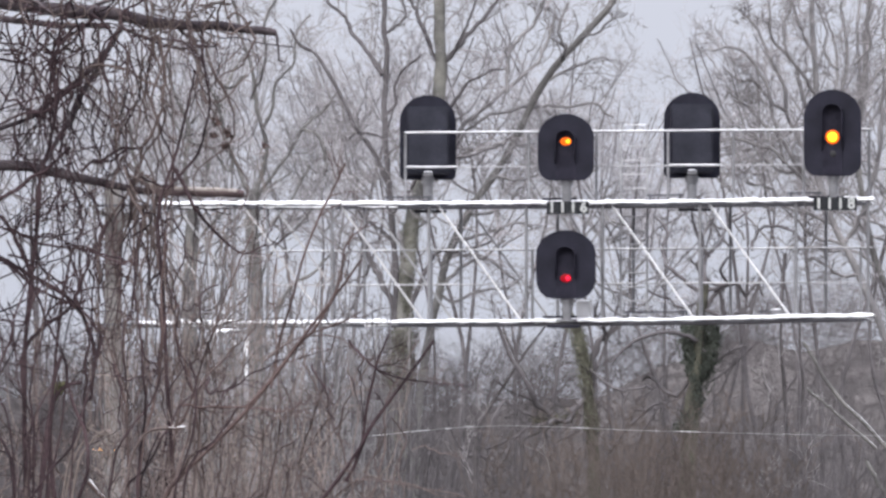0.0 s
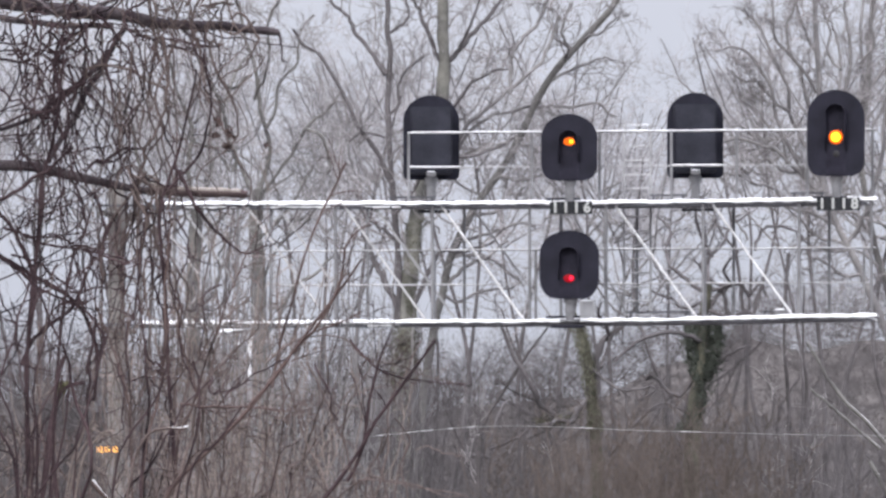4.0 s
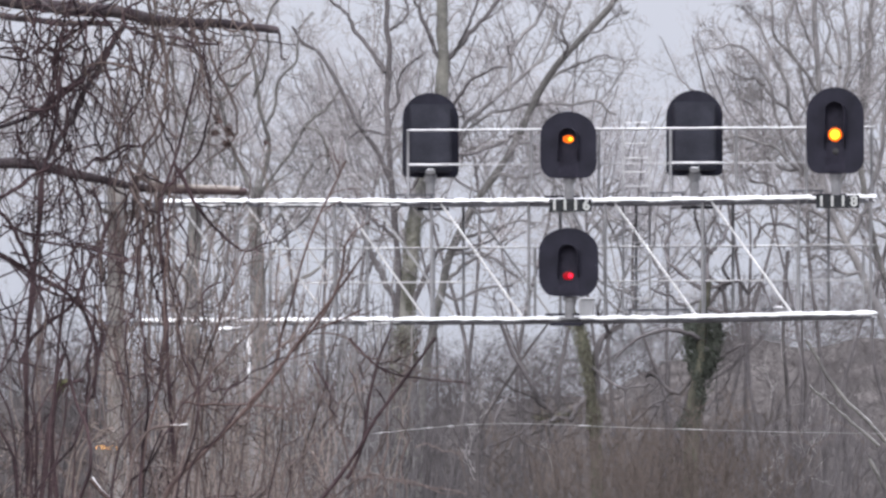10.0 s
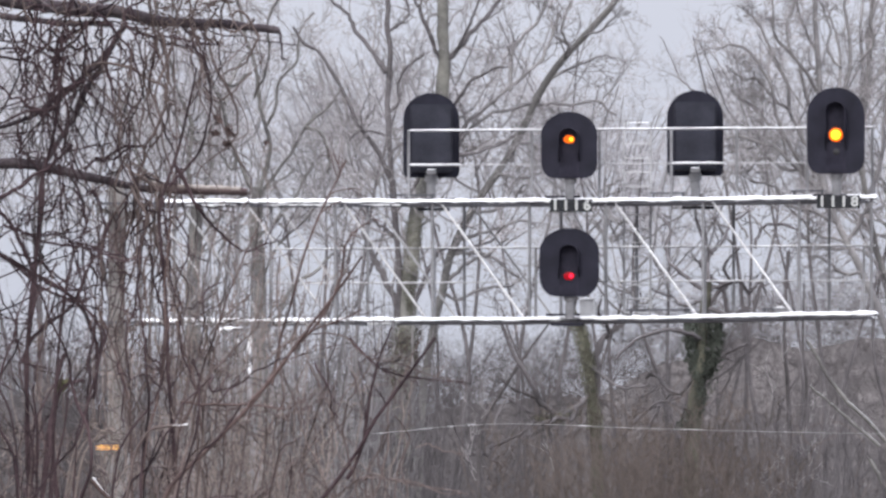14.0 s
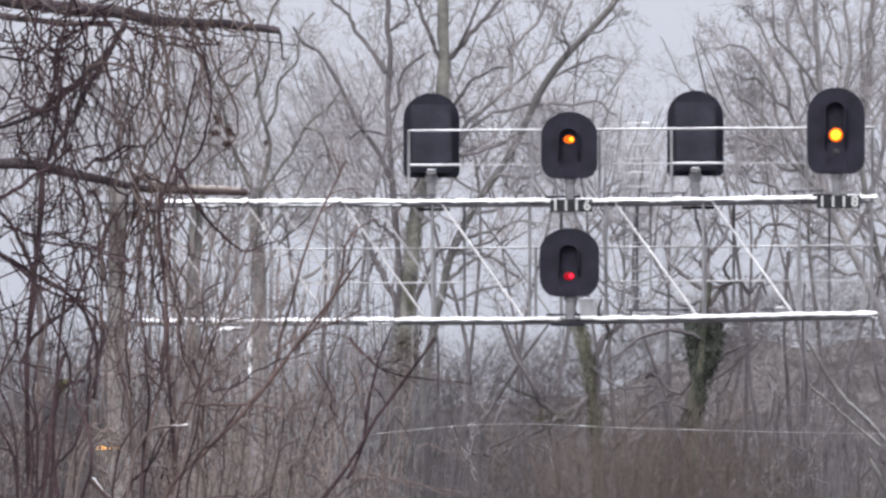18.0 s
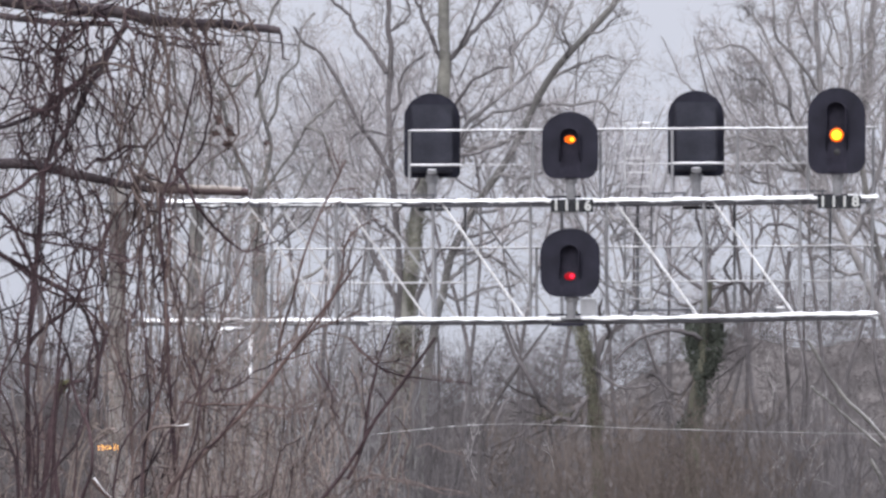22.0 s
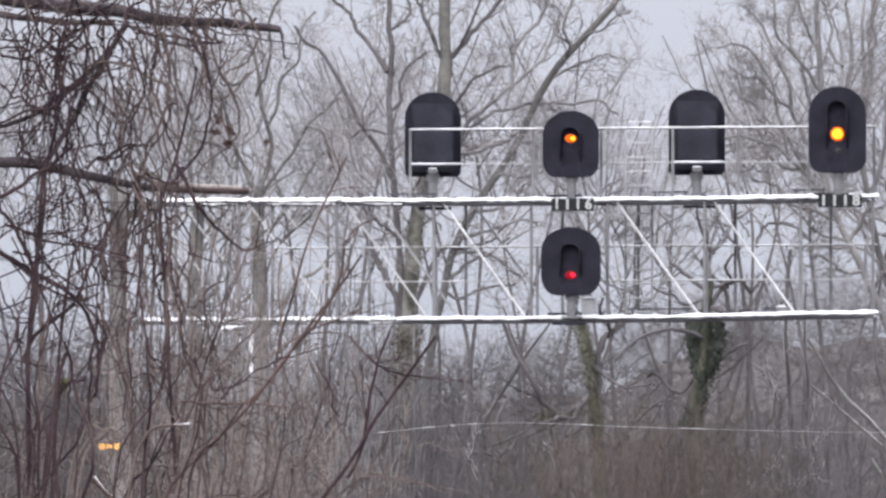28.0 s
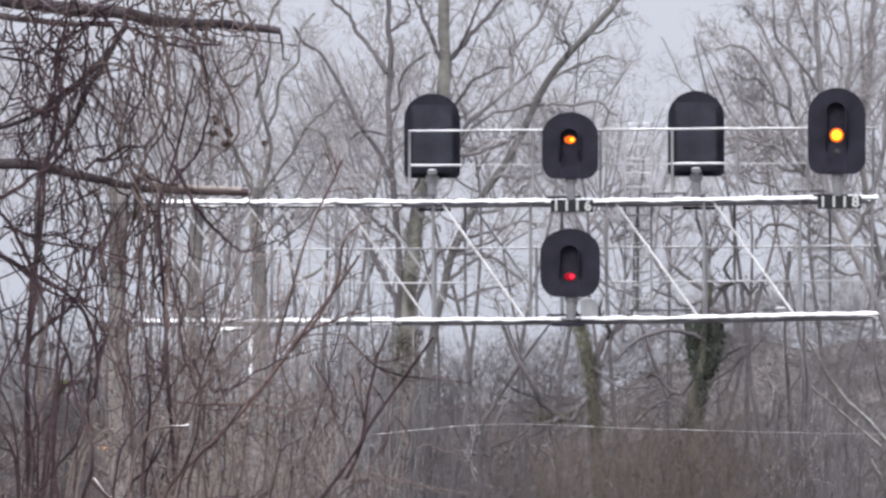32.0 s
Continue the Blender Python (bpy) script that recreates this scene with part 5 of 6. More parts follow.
SHRUBS.append(tagged(shrub("dark crooked vines looping below the heavy limbs",
    [line(111.4, 0.0049, 0.0037, -2.13, 5.25, -2.11, 5.28, -2.09, 5.34),
     line(111.4, 0.0049, 0.0037, -2.08, 5.33, -2.05, 5.23, -2.03, 5.16, -2.00, 5.12, -1.98, 5.07),
     line(111.4, 0.0061, 0.0037, -1.94, 5.33, -1.94, 5.20, -1.93, 5.13, -1.92, 5.07, -1.89, 5.03, -1.86, 4.99, -1.81, 4.98, -1.75, 5.01),
     line(111.4, 0.0061, 0.0037, -1.88, 5.33, -1.90, 5.23, -1.93, 5.14, -1.95, 5.09, -1.98, 5.02, -1.98, 4.95),
     line(111.4, 0.0074, 0.0049, -1.72, 5.32, -1.72, 5.20, -1.71, 5.12, -1.70, 5.06),
     line(111.4, 0.0061, 0.0049, -1.66, 5.31, -1.63, 5.23, -1.61, 5.18),
     line(111.4, 0.0074, 0.0061, -1.73, 5.02, -1.78, 4.98, -1.83, 4.92, -1.88, 4.88, -1.92, 4.86, -1.97, 4.85, -2.03, 4.83, -2.13, 4.81, -2.24, 4.80),
     line(111.4, 0.0049, 0.0037, -1.93, 4.86, -1.88, 4.84, -1.83, 4.82),
     line(111.4, 0.0061, 0.0049, -2.24, 5.01, -2.13, 4.97, -2.09, 4.92, -2.04, 4.90, -2.00, 4.88, -1.94, 4.86),
     line(111.4, 0.0049, 0.0037, -1.92, 5.13, -1.89, 5.06, -1.87, 5.02, -1.86, 4.97, -1.86, 4.88),
     line(111.4, 0.0049, 0.0037, -1.98, 5.07, -1.99, 5.01, -2.00, 4.92, -2.01, 4.88),
     line(111.4, 0.0049, 0.0037, -1.97, 5.01, -1.94, 4.94, -1.93, 4.86),
     line(111.4, 0.0049, 0.0037, -1.84, 5.25, -1.83, 5.14, -1.83, 5.07, -1.80, 5.03, -1.79, 4.99),
     line(111.4, 0.0037, 0.0037, -1.70, 4.99, -1.67, 4.87, -1.65, 4.80, -1.64, 4.73),
     line(111.4, 0.0049, 0.0037, -1.62, 5.01, -1.60, 4.92, -1.62, 4.82, -1.63, 4.73, -1.60, 4.69),
     line(111.4, 0.0061, 0.0049, -1.48, 5.25, -1.40, 5.23, -1.32, 5.22, -1.23, 5.21, -1.08, 5.20),
     line(111.4, 0.0049, 0.0037, -1.59, 5.16, -1.58, 5.13, -1.53, 5.13, -1.51, 5.17),
     line(111.4, 0.0037, 0.0025, -1.58, 4.97, -1.49, 4.97, -1.38, 4.96),
     line(111.4, 0.0074, 0.0061, -1.42, 4.73, -1.49, 4.73, -1.58, 4.70, -1.62, 4.68, -1.66, 4.67),
     line(111.4, 0.0074, 0.0049, -1.73, 4.60, -1.67, 4.63, -1.60, 4.66, -1.53, 4.70, -1.48, 4.72),
     line(111.4, 0.0037, 0.0037, -1.81, 4.68, -1.74, 4.69, -1.66, 4.69, -1.59, 4.70),
     line(111.4, 0.0061, 0.0049, -1.25, 4.60, -1.28, 4.58, -1.32, 4.56, -1.38, 4.55, -1.44, 4.55),
     line(111.4, 0.0049, 0.0037, -2.05, 4.81, -2.01, 4.75, -1.97, 4.69, -1.94, 4.64),
     line(111.4, 0.0037, 0.0037, -2.12, 4.78, -2.08, 4.72, -2.05, 4.65),
     line(111.4, 0.0049, 0.0037, -1.90, 4.83, -1.88, 4.76, -1.85, 4.70),
     line(111.4, 0.0037, 0.0037, -1.78, 5.25, -1.79, 5.17, -1.75, 5.09, -1.73, 5.03)],
    56, NEAR_BARK, (1, 2), (0.05, 0.2), "vine_cluster", "vines of the thicket", 0.0, 0.0014, 0.006), category="vine"))

SHRUBS.append(tagged(shrub("grey-brown vines hanging in a curtain",
    [line(111.2, 0.0086, 0.0074, -1.35, 5.25, -1.34, 5.08, -1.35, 5.00, -1.36, 4.92, -1.38, 4.84, -1.40, 4.76, -1.42, 4.69, -1.43, 4.61),
     line(111.2, 0.0049, 0.0037, -1.50, 5.22, -1.49, 5.04, -1.48, 4.96, -1.47, 4.89, -1.46, 4.78),
     line(111.2, 0.0049, 0.0037, -1.42, 5.25, -1.43, 5.11, -1.44, 5.06, -1.42, 4.97, -1.40, 4.92, -1.42, 4.81),
     line(111.2, 0.0049, 0.0049, -1.55, 5.00, -1.55, 4.86, -1.56, 4.76, -1.57, 4.67),
     line(111.2, 0.0037, 0.0037, -1.52, 5.08, -1.53, 4.95, -1.52, 4.82, -1.53, 4.70),
     line(111.2, 0.0049, 0.0037, -1.46, 4.92, -1.44, 4.82, -1.46, 4.73, -1.43, 4.62),
     line(111.2, 0.0037, 0.0037, -1.39, 5.22, -1.40, 5.11, -1.38, 5.00, -1.39, 4.89),
     line(111.2, 0.0037, 0.0025, -1.34, 4.95, -1.29, 4.89, -1.20, 4.86),
     line(111.2, 0.0037, 0.0025, -1.30, 4.76, -1.23, 4.74, -1.19, 4.73),
     line(111.2, 0.0049, 0.0037, -1.19, 5.25, -1.17, 5.14, -1.14, 5.00, -1.12, 4.92, -1.08, 4.85),
     line(111.2, 0.0049, 0.0037, -1.10, 5.25, -1.08, 5.22)],
    57, VINE_BARK, (3, 2), (0.05, 0.2), "vine_cluster", "vines of the thicket", 0.0, 0.0014, 0.006), category="vine"))

SHRUBS.append(shrub("dark crooked sapling with crossing branches",
    [line(110.4, 0.0085, 0.0134, -1.91, 4.57, -1.91, 4.41, -1.93, 4.30, -1.94, 4.19, -1.94, 4.06, -1.95, 3.89, -1.97, 3.76, -1.99, 3.60, -1.99, 3.35, -1.99, 3.00, -1.98, 0.00),
     line(110.4, 0.0061, 0.0049, -1.80, 4.49, -1.84, 4.40, -1.91, 4.31),
     line(110.4, 0.0049, 0.0037, -1.99, 4.31, -1.95, 4.35, -1.90, 4.42, -1.87, 4.48),
     line(110.4, 0.0085, 0.0061, -2.20, 4.19, -2.12, 4.16, -2.01, 4.11, -1.93, 4.06, -1.84, 4.01, -1.75, 3.98, -1.70, 3.96),
     line(110.4, 0.0061, 0.0049, -2.06, 4.17, -1.95, 4.10, -1.82, 4.03, -1.74, 3.98),
     line(110.4, 0.0061, 0.0049, -1.74, 3.98, -1.78, 3.92, -1.84, 3.87, -1.90, 3.81),
     line(110.4, 0.0073, 0.0061, -1.74, 3.98, -1.70, 3.91, -1.67, 3.87, -1.64, 3.79, -1.66, 3.65, -1.66, 3.49),
     line(110.4, 0.0061, 0.0049, -2.01, 4.27, -1.95, 4.25, -1.82, 4.24, -1.72, 4.21, -1.63, 4.18, -1.51, 4.14),
     line(110.4, 0.0049, 0.0037, -1.99, 4.25, -1.90, 4.28, -1.82, 4.30, -1.68, 4.30),
     line(110.4, 0.0049, 0.0037, -1.93, 4.23, -1.89, 4.18, -1.84, 4.11, -1.81, 4.04, -1.79, 3.99),
     line(110.4, 0.0037, 0.0037, -1.90, 4.12, -1.79, 4.13, -1.71, 4.13),
     line(110.4, 0.0049, 0.0037, -1.81, 4.48, -1.80, 4.35, -1.79, 4.25, -1.76, 4.11, -1.75, 4.00),
     line(110.4, 0.0061, 0.0049, -1.71, 4.41, -1.70, 4.25, -1.71, 4.17, -1.70, 4.03, -1.68, 3.92),
     line(110.4, 0.0049, 0.0037, -1.76, 4.48, -1.72, 4.40, -1.71, 4.30),
     line(110.4, 0.0049, 0.0037, -1.66, 4.48, -1.63, 4.30, -1.63, 4.17, -1.62, 4.03),
     line(110.4, 0.0037, 0.0037, -1.60, 4.08, -1.52, 4.07, -1.44, 4.04),
     line(110.4, 0.0049, 0.0049, -1.30, 4.14, -1.28, 4.00, -1.24, 3.92, -1.26, 3.81, -1.24, 3.71, -1.20, 3.62, -1.18, 3.52),
     line(110.4, 0.0037, 0.0037, -1.36, 3.98, -1.30, 3.92, -1.28, 3.89),
     line(110.4, 0.0049, 0.0037, -1.05, 4.03, -1.11, 3.99, -1.16, 3.91, -1.16, 3.79, -1.17, 3.65),
     line(110.4, 0.0037, 0.0024, -1.22, 3.91, -1.18, 3.94, -1.09, 3.92),
     line(110.4, 0.0049, 0.0037, -2.12, 4.03, -2.09, 3.92, -2.05, 3.81, -2.01, 3.73),
     line(110.4, 0.0037, 0.0037, -2.17, 3.91, -2.03, 3.87, -1.98, 3.84),
     line(110.4, 0.0061, 0.0061, -1.34, 4.45, -1.36, 4.35, -1.35, 4.25, -1.34, 4.11, -1.36, 4.03)],
    58, NEAR_BARK, (3, 2), (0.05, 0.22), radius=0.0014, bend=0.006))

SHRUBS.append(shrub("cluster of upright dark stems at the edge of the thicket",
    [line(107.6, 0.0107, 0.0071, -1.88, 0.05, -1.88, 2.96, -1.85, 3.15, -1.84, 3.29, -1.82, 3.44, -1.80, 3.55, -1.77, 3.62),
     line(107.6, 0.0071, 0.0047, -1.83, 0.05, -1.83, 2.96, -1.82, 3.18, -1.81, 3.34, -1.79, 3.47, -1.78, 3.56),
     line(107.6, 0.0083, 0.0047, -1.80, 0.05, -1.80, 2.96, -1.78, 3.13, -1.75, 3.29, -1.74, 3.44, -1.73, 3.56),
     line(107.6, 0.0071, 0.0036, -1.75, 0.05, -1.75, 2.96, -1.73, 3.18, -1.72, 3.29, -1.68, 3.39, -1.63, 3.47),
     line(107.6, 0.0071, 0.0059, -1.61, 3.81, -1.61, 3.58, -1.62, 3.44, -1.64, 3.29),
     line(107.6, 0.0047, 0.0036, -1.51, 3.60, -1.50, 3.44, -1.50, 3.29),
     line(107.6, 0.0083, 0.0047, -1.54, 0.05, -1.53, 2.96, -1.50, 3.14, -1.47, 3.23, -1.40, 3.34, -1.35, 3.40, -1.31, 3.47, -1.27, 3.60),
     line(107.6, 0.0047, 0.0036, -1.51, 3.54, -1.43, 3.52, -1.35, 3.52, -1.27, 3.47),
     line(107.6, 0.0047, 0.0036, -1.38, 3.71, -1.35, 3.58, -1.34, 3.50),
     line(107.6, 0.0059, 0.0036, -1.36, 0.05, -1.35, 3.02, -1.30, 3.18, -1.27, 3.26),
     line(107.6, 0.0071, 0.0047, -1.27, 0.05, -1.27, 2.96, -1.26, 3.07, -1.21, 3.21, -1.17, 3.34, -1.16, 3.44, -1.15, 3.55, -1.18, 3.65),
     line(107.6, 0.0071, 0.0047, -1.19, 0.05, -1.19, 2.96, -1.17, 3.10, -1.11, 3.18, -1.06, 3.20, -1.01, 3.26, -0.93, 3.39),
     line(107.6, 0.0059, 0.0047, -1.07, 3.54, -1.05, 3.48, -1.01, 3.44),
     line(107.6, 0.0047, 0.0059, -2.06, 3.47, -2.02, 3.36, -2.00, 3.18, -1.98, 2.96, -1.98, 0.05),
     line(107.6, 0.0047, 0.0024, -0.80, 0.05, -0.80, 2.96, -0.77, 3.10, -0.74, 3.21, -0.69, 3.23, -0.63, 3.26),
     line(107.6, 0.0047, 0.0024, -0.72, 0.05, -0.72, 2.96, -0.70, 3.07, -0.71, 3.18),
     line(107.6, 0.0047, 0.0036, -0.59, 3.60, -0.55, 3.52, -0.52, 3.44, -0.51, 3.36, -0.49, 3.33),
     line(107.6, 0.0036, 0.0024, -1.11, 2.96, -1.01, 2.98, -0.90, 2.98, -0.82, 2.98),
     line(107.6, 0.0047, 0.0036, -1.01, 3.44, -0.95, 3.46, -0.88, 3.50, -0.80, 3.54, -0.72, 3.60)],
    59, NEAR_BARK, (4, 2), (0.06, 0.25), radius=0.0014, bend=0.006))


SHRUBS.append(shrub("pale brown twigs straggling over the brush",
    [line(107, 0.0034, 0.0026, -0.42, 2.96, -0.37, 3.05, -0.35, 3.06, -0.24, 3.05, -0.12, 3.04, -0.03, 3.00, 0.10, 2.99),
     line(107, 0.0039, 0.0031, -0.24, 2.96, -0.24, 3.17, -0.24, 3.25, -0.24, 3.31),
     line(107, 0.0034, 0.0026, -0.16, 2.96, -0.16, 3.04, -0.14, 3.13, -0.15, 3.21, -0.17, 3.27),
     line(107, 0.0039, 0.0026, -0.73, 2.96, -0.69, 3.10, -0.64, 3.14, -0.60, 3.19, -0.57, 3.22),
     line(107, 0.0029, 0.0026, -0.62, 2.96, -0.63, 3.06, -0.58, 3.04, -0.52, 2.99),
     line(107, 0.0029, 0.0021, -0.12, 3.19, -0.02, 3.22, 0.05, 3.20, 0.10, 3.17),
     line(107, 0.0025, 0.0021, -0.48, 3.06, -0.41, 3.09, -0.32, 3.05)],
    63, VINE_BARK, (2, 1), (0.04, 0.12), "straggling_twigs", radius=0.0011, bend=0.005))


leaves("moss_clump", SHRUBS[1], local(SHRUBS[1], [(-1.82, 110.00, 3.51), (-1.81, 110.00, 3.53), (-1.79, 110.00, 3.55)]), 0.026, 240, 0.010, YELLOW_MOSS, 311, "yellow-green moss clump")
leaves("moss_clump", SHRUBS[1], local(SHRUBS[1], [(-1.83, 110.00, 3.47), (-1.82, 110.00, 3.51)]), 0.010, 70, 0.007, YELLOW_MOSS, 312, "yellow-green moss clump")
CLUSTER = SHRUBS[4]
for k, (at, n) in enumerate((([(-1.09, 111.00, 4.84), (-1.07, 111.00, 4.81)], 60), ([(-1.03, 111.00, 4.79), (-1.02, 111.00, 4.75)], 70), ([(-1.05, 111.00, 4.72), (-1.03, 111.00, 4.70)], 50), ([(-1.10, 111.00, 4.77), (-1.09, 111.00, 4.75)], 40), ([(-0.85, 111.00, 4.72), (-0.84, 111.00, 4.70)], 25))):
    leaves("seed_head", CLUSTER, local(CLUSTER, at), 0.018, n, 0.011, BRUSH_BARK, 300 + k, "dry brown seed head")


def thicket():
    """Close-set shrubs, crossing branches and hanging vines that fill the side of the view."""
    rng = np.random.default_rng(61)
    # shrubs: place of the foot, spread, height reached, number of stems
    rows = [(-2.05, 0.35, 4.2, 7), (-1.75, 0.35, 4.2, 7), (-1.5, 0.35, 4.1, 6), (-1.25, 0.3, 3.8, 7), (-1.0, 0.3, 4.0, 7), (-0.8, 0.3, 3.85, 6), (-0.5, 0.3, 3.4, 5),
            (-1.9, 0.3, 3.8, 6), (-1.6, 0.3, 3.7, 5), (-1.2, 0.3, 3.6, 5)]
    for i, (x, w, h, n) in enumerate(rows):
        d = 106 + 1.3 * i
        stems = []
        for _ in range(n - 2):
            a, hh = x + rng.normal(0, w * 0.7), h + rng.normal(0, 0.35)
            b = a + rng.normal(0.15, 0.38)
            y = d + rng.uniform(-0.6, 0.6)
            gap = a * 0.35 + b * 0.65 + 1.592 * y / 110
            if abs(gap) < 0.13:
                a += math.copysign(0.14, gap)
                b += math.copysign(0.14, gap)
            stems.append(([(a, y, 0), (a * 0.7 + b * 0.3 + rng.normal(0, 0.06), y, hh * 0.55), (a * 0.35 + b * 0.65 + rng.normal(0, 0.08), y, hh * 0.8), (b + rng.normal(0, 0.08), y, hh)], rng.uniform(0.005, 0.014), 0.0035))
        SHRUBS.append(shrub("leafless reddish-brown brush with many upright stems", stems, 70 + i, NEAR_BARK if i in (0, 1, 7) else VINE_BARK if i in (2, 4, 5, 8) else BRUSH_BARK, (5, 3), (0.2, 0.55), "brush_shrub", "brush shrubs of the thicket", 0.06, 0.0019, 0.028, spread=1.25))
    # low bushy brush of a paler brown
    for i, (x, h, n) in enumerate([(-1.0, 3.6, 9), (-0.85, 3.45, 9), (-0.7, 3.35, 8), (-1.15, 3.55, 8), (-1.86, 3.35, 8), (-1.98, 3.45, 8), (-1.1, 3.35, 9), (-0.92, 3.3, 9), (-1.3, 3.7, 8), (-1.35, 3.4, 8), (-0.68, 3.15, 7), (-1.2, 3.3, 9), (-2.05, 3.7, 7), (-1.42, 4.2, 7), (-1.15, 4.2, 6)]):
        stems = []
        y = 108.5 + 0.7 * i
        for _ in range(n):
            a, hh = x + rng.normal(0, 0.18), h + rng.normal(0, 0.22)
            b = a + rng.normal(0.02, 0.24)
            stems.append(([(a, y, 0), ((a + b) / 2, y, hh * 0.6), (b, y, hh)], 0.006, 0.002))
        SHRUBS.append(shrub("low tan-brown bush of fine bare twigs", stems, 140 + i, (TAN_BARK if x < -1.5 else VINE_BARK) if i in (0, 3, 4, 6, 9, 12) else VINE_BARK if x < -1.5 else TAN_BARK, (14, 6), (0.12, 0.42), "tan_bush", "tan bushes of the thicket", 0.04, 0.0015, 0.026, spread=1.3))
    nest = [line(109, 0.008, 0.004, -1.93, 0.26, -1.85, 2.13, -1.77, 3.06, -1.69, 3.26, -1.64, 3.33), line(109, 0.008, 0.004, -1.92, 0.26, -1.84, 2.13, -1.75, 3.06, -1.65, 3.28, -1.55, 3.32), line(109, 0.008, 0.004, -1.94, 0.26, -1.86, 2.13, -1.78, 3.06, -1.72, 3.28, -1.69, 3.37)]
    SHRUBS.append(shrub("low tan-brown bush of fine bare twigs", nest, 151, TAN_BARK, (7, 3), (0.06, 0.16), "tan_bush", "tan bushes of the thicket", -0.2))
    SHRUBS.append(shrub("thin pale sapling among the brush",
        [line(108, 0.005, 0.0035, -0.32, 2.66, -0.34, 2.97, -0.30, 3.11, -0.25, 3.20, -0.24, 3.27, -0.25, 3.32), line(108, 0.005, 0.0035, -0.24, 2.66, -0.21, 2.97, -0.18, 3.11, -0.14, 3.23, -0.16, 3.29, -0.20, 3.36), line(108, 0.005, 0.0025, -0.59, 2.66, -0.51, 2.97, -0.34, 3.07, -0.22, 3.05, -0.10, 3.03, 0.02, 3.01, 0.13, 2.99), line(108, 0.0045, 0.002, -0.83, 3.61, -0.67, 3.74, -0.48, 3.74, -0.38, 3.65, -0.24, 3.60, -0.10, 3.55, 0.05, 3.52), line(108, 0.004, 0.003, -0.63, 3.61, -0.55, 3.45, -0.48, 3.29, -0.41, 3.22), line(108, 0.004, 0.003, -0.34, 3.07, -0.38, 3.03, -0.32, 2.97)], 150, VINE_BARK, (2, 1), (0.06, 0.16), "pale_sapling", radius=0.0013))
    # grey bushes beyond the thicket, set before or behind the gantry to fit the view
    for i, (b, top, n) in enumerate([(-0.0112, 0.0218, 9), (-0.0098, 0.0212, 10), (-0.0088, 0.0186, 7), (-0.0074, 0.0206, 10), (-0.0062, 0.0200, 9), (-0.0050, 0.0190, 5), (-0.0092, 0.0196, 10), (-0.0066, 0.0186, 6), (-0.0058, 0.0216, 5), (-0.0086, 0.0221, 6), (-0.0106, 0.0223, 8), (-0.0122, 0.0218, 9), (-0.0042, 0.0212, 9), (-0.0028, 0.0205, 9)]):
        y = 178 + 3 * i if b < -0.0046 else 286 + i
        stems = []
        for _ in range(n):
            a, hh = b * y + rng.normal(0, 0.2), sight(y, top) + rng.normal(0, 0.3)
            e = a + rng.normal(0.05, 0.3)
            stems.append(([(a, y, 0), (a * 0.6 + e * 0.4, y, hh * 0.6), (e, y, hh)], 0.010, 0.004))
        SHRUBS.append(shrub("grey leafless bush of crooked twigs beyond the thicket", stems, 170 + i, MID_BARK if b > -0.0046 else TAN_BARK if i > 7 else MID_BARK, (9, 4), (0.25, 0.8), "grey_bush", "grey bushes beyond the thicket", 0.12, 0.0024, 0.03))
    # crossing branches of saplings rooted to the side
    for i in range(2):
        stems = []
        foot = -3.1 - 0.12 * i
        y = 109 + i
        for _ in range(4):
            z0, z1 = rng.uniform(2.8 + 0.35 * i, 4.6 + 0.15 * i), rng.uniform(3.5 + 0.3 * i, 5.4)
            x1 = rng.uniform(-1.95, -1.4)
            stems.append(([(foot, y, 0.0), (foot + 0.15, y, z0 * 0.6), ((foot * 0.75 + x1 * 0.25), y, z0), ((foot + x1) / 2 + rng.normal(0, 0.1), y, (z0 + z1) / 2 + rng.normal(0, 0.15)), (x1, y, z1)], 0.014, 0.003))
        SHRUBS.append(shrub("dark sapling with long branches crossing the thicket", stems, 120 + i, NEAR_BARK, (3, 2), (0.25, 0.7), "crossing_sapling", "crossing saplings of the thicket", 0.1, 0.0022, 0.022))
    # vines hanging from the heavy limbs
    for i, (x, w, top, low, n) in enumerate([(-1.98, 0.18, 5.40, 4.45, 16), (-1.75, 0.16, 5.40, 4.35, 12), (-1.50, 0.10, 5.38, 3.9, 4), (-1.34, 0.10, 5.3, 3.9, 2), (-1.05, 0.2, 5.24, 4.2, 3), (-1.46, 0.065, 4.6, 3.7, 19), (-1.25, 0.22, 5.72, 4.95, 4), (-1.75, 0.2, 5.72, 5.0, 6), (-1.90, 0.2, 5.44, 4.7, 13), (-1.14, 0.13, 5.45, 5.12, 9), (-1.52, 0.12, 5.38, 4.1, 3), (-1.46, 0.09, 4.5, 3.7, 8), (-1.5, 0.25, 5.85, 5.25, 11), (-1.05, 0.2, 5.8, 5.28, 9), (-1.33, 0.12, 5.6, 5.22, 12), (-2.02, 0.12, 5.6, 5.25, 8)]):
        stems = []
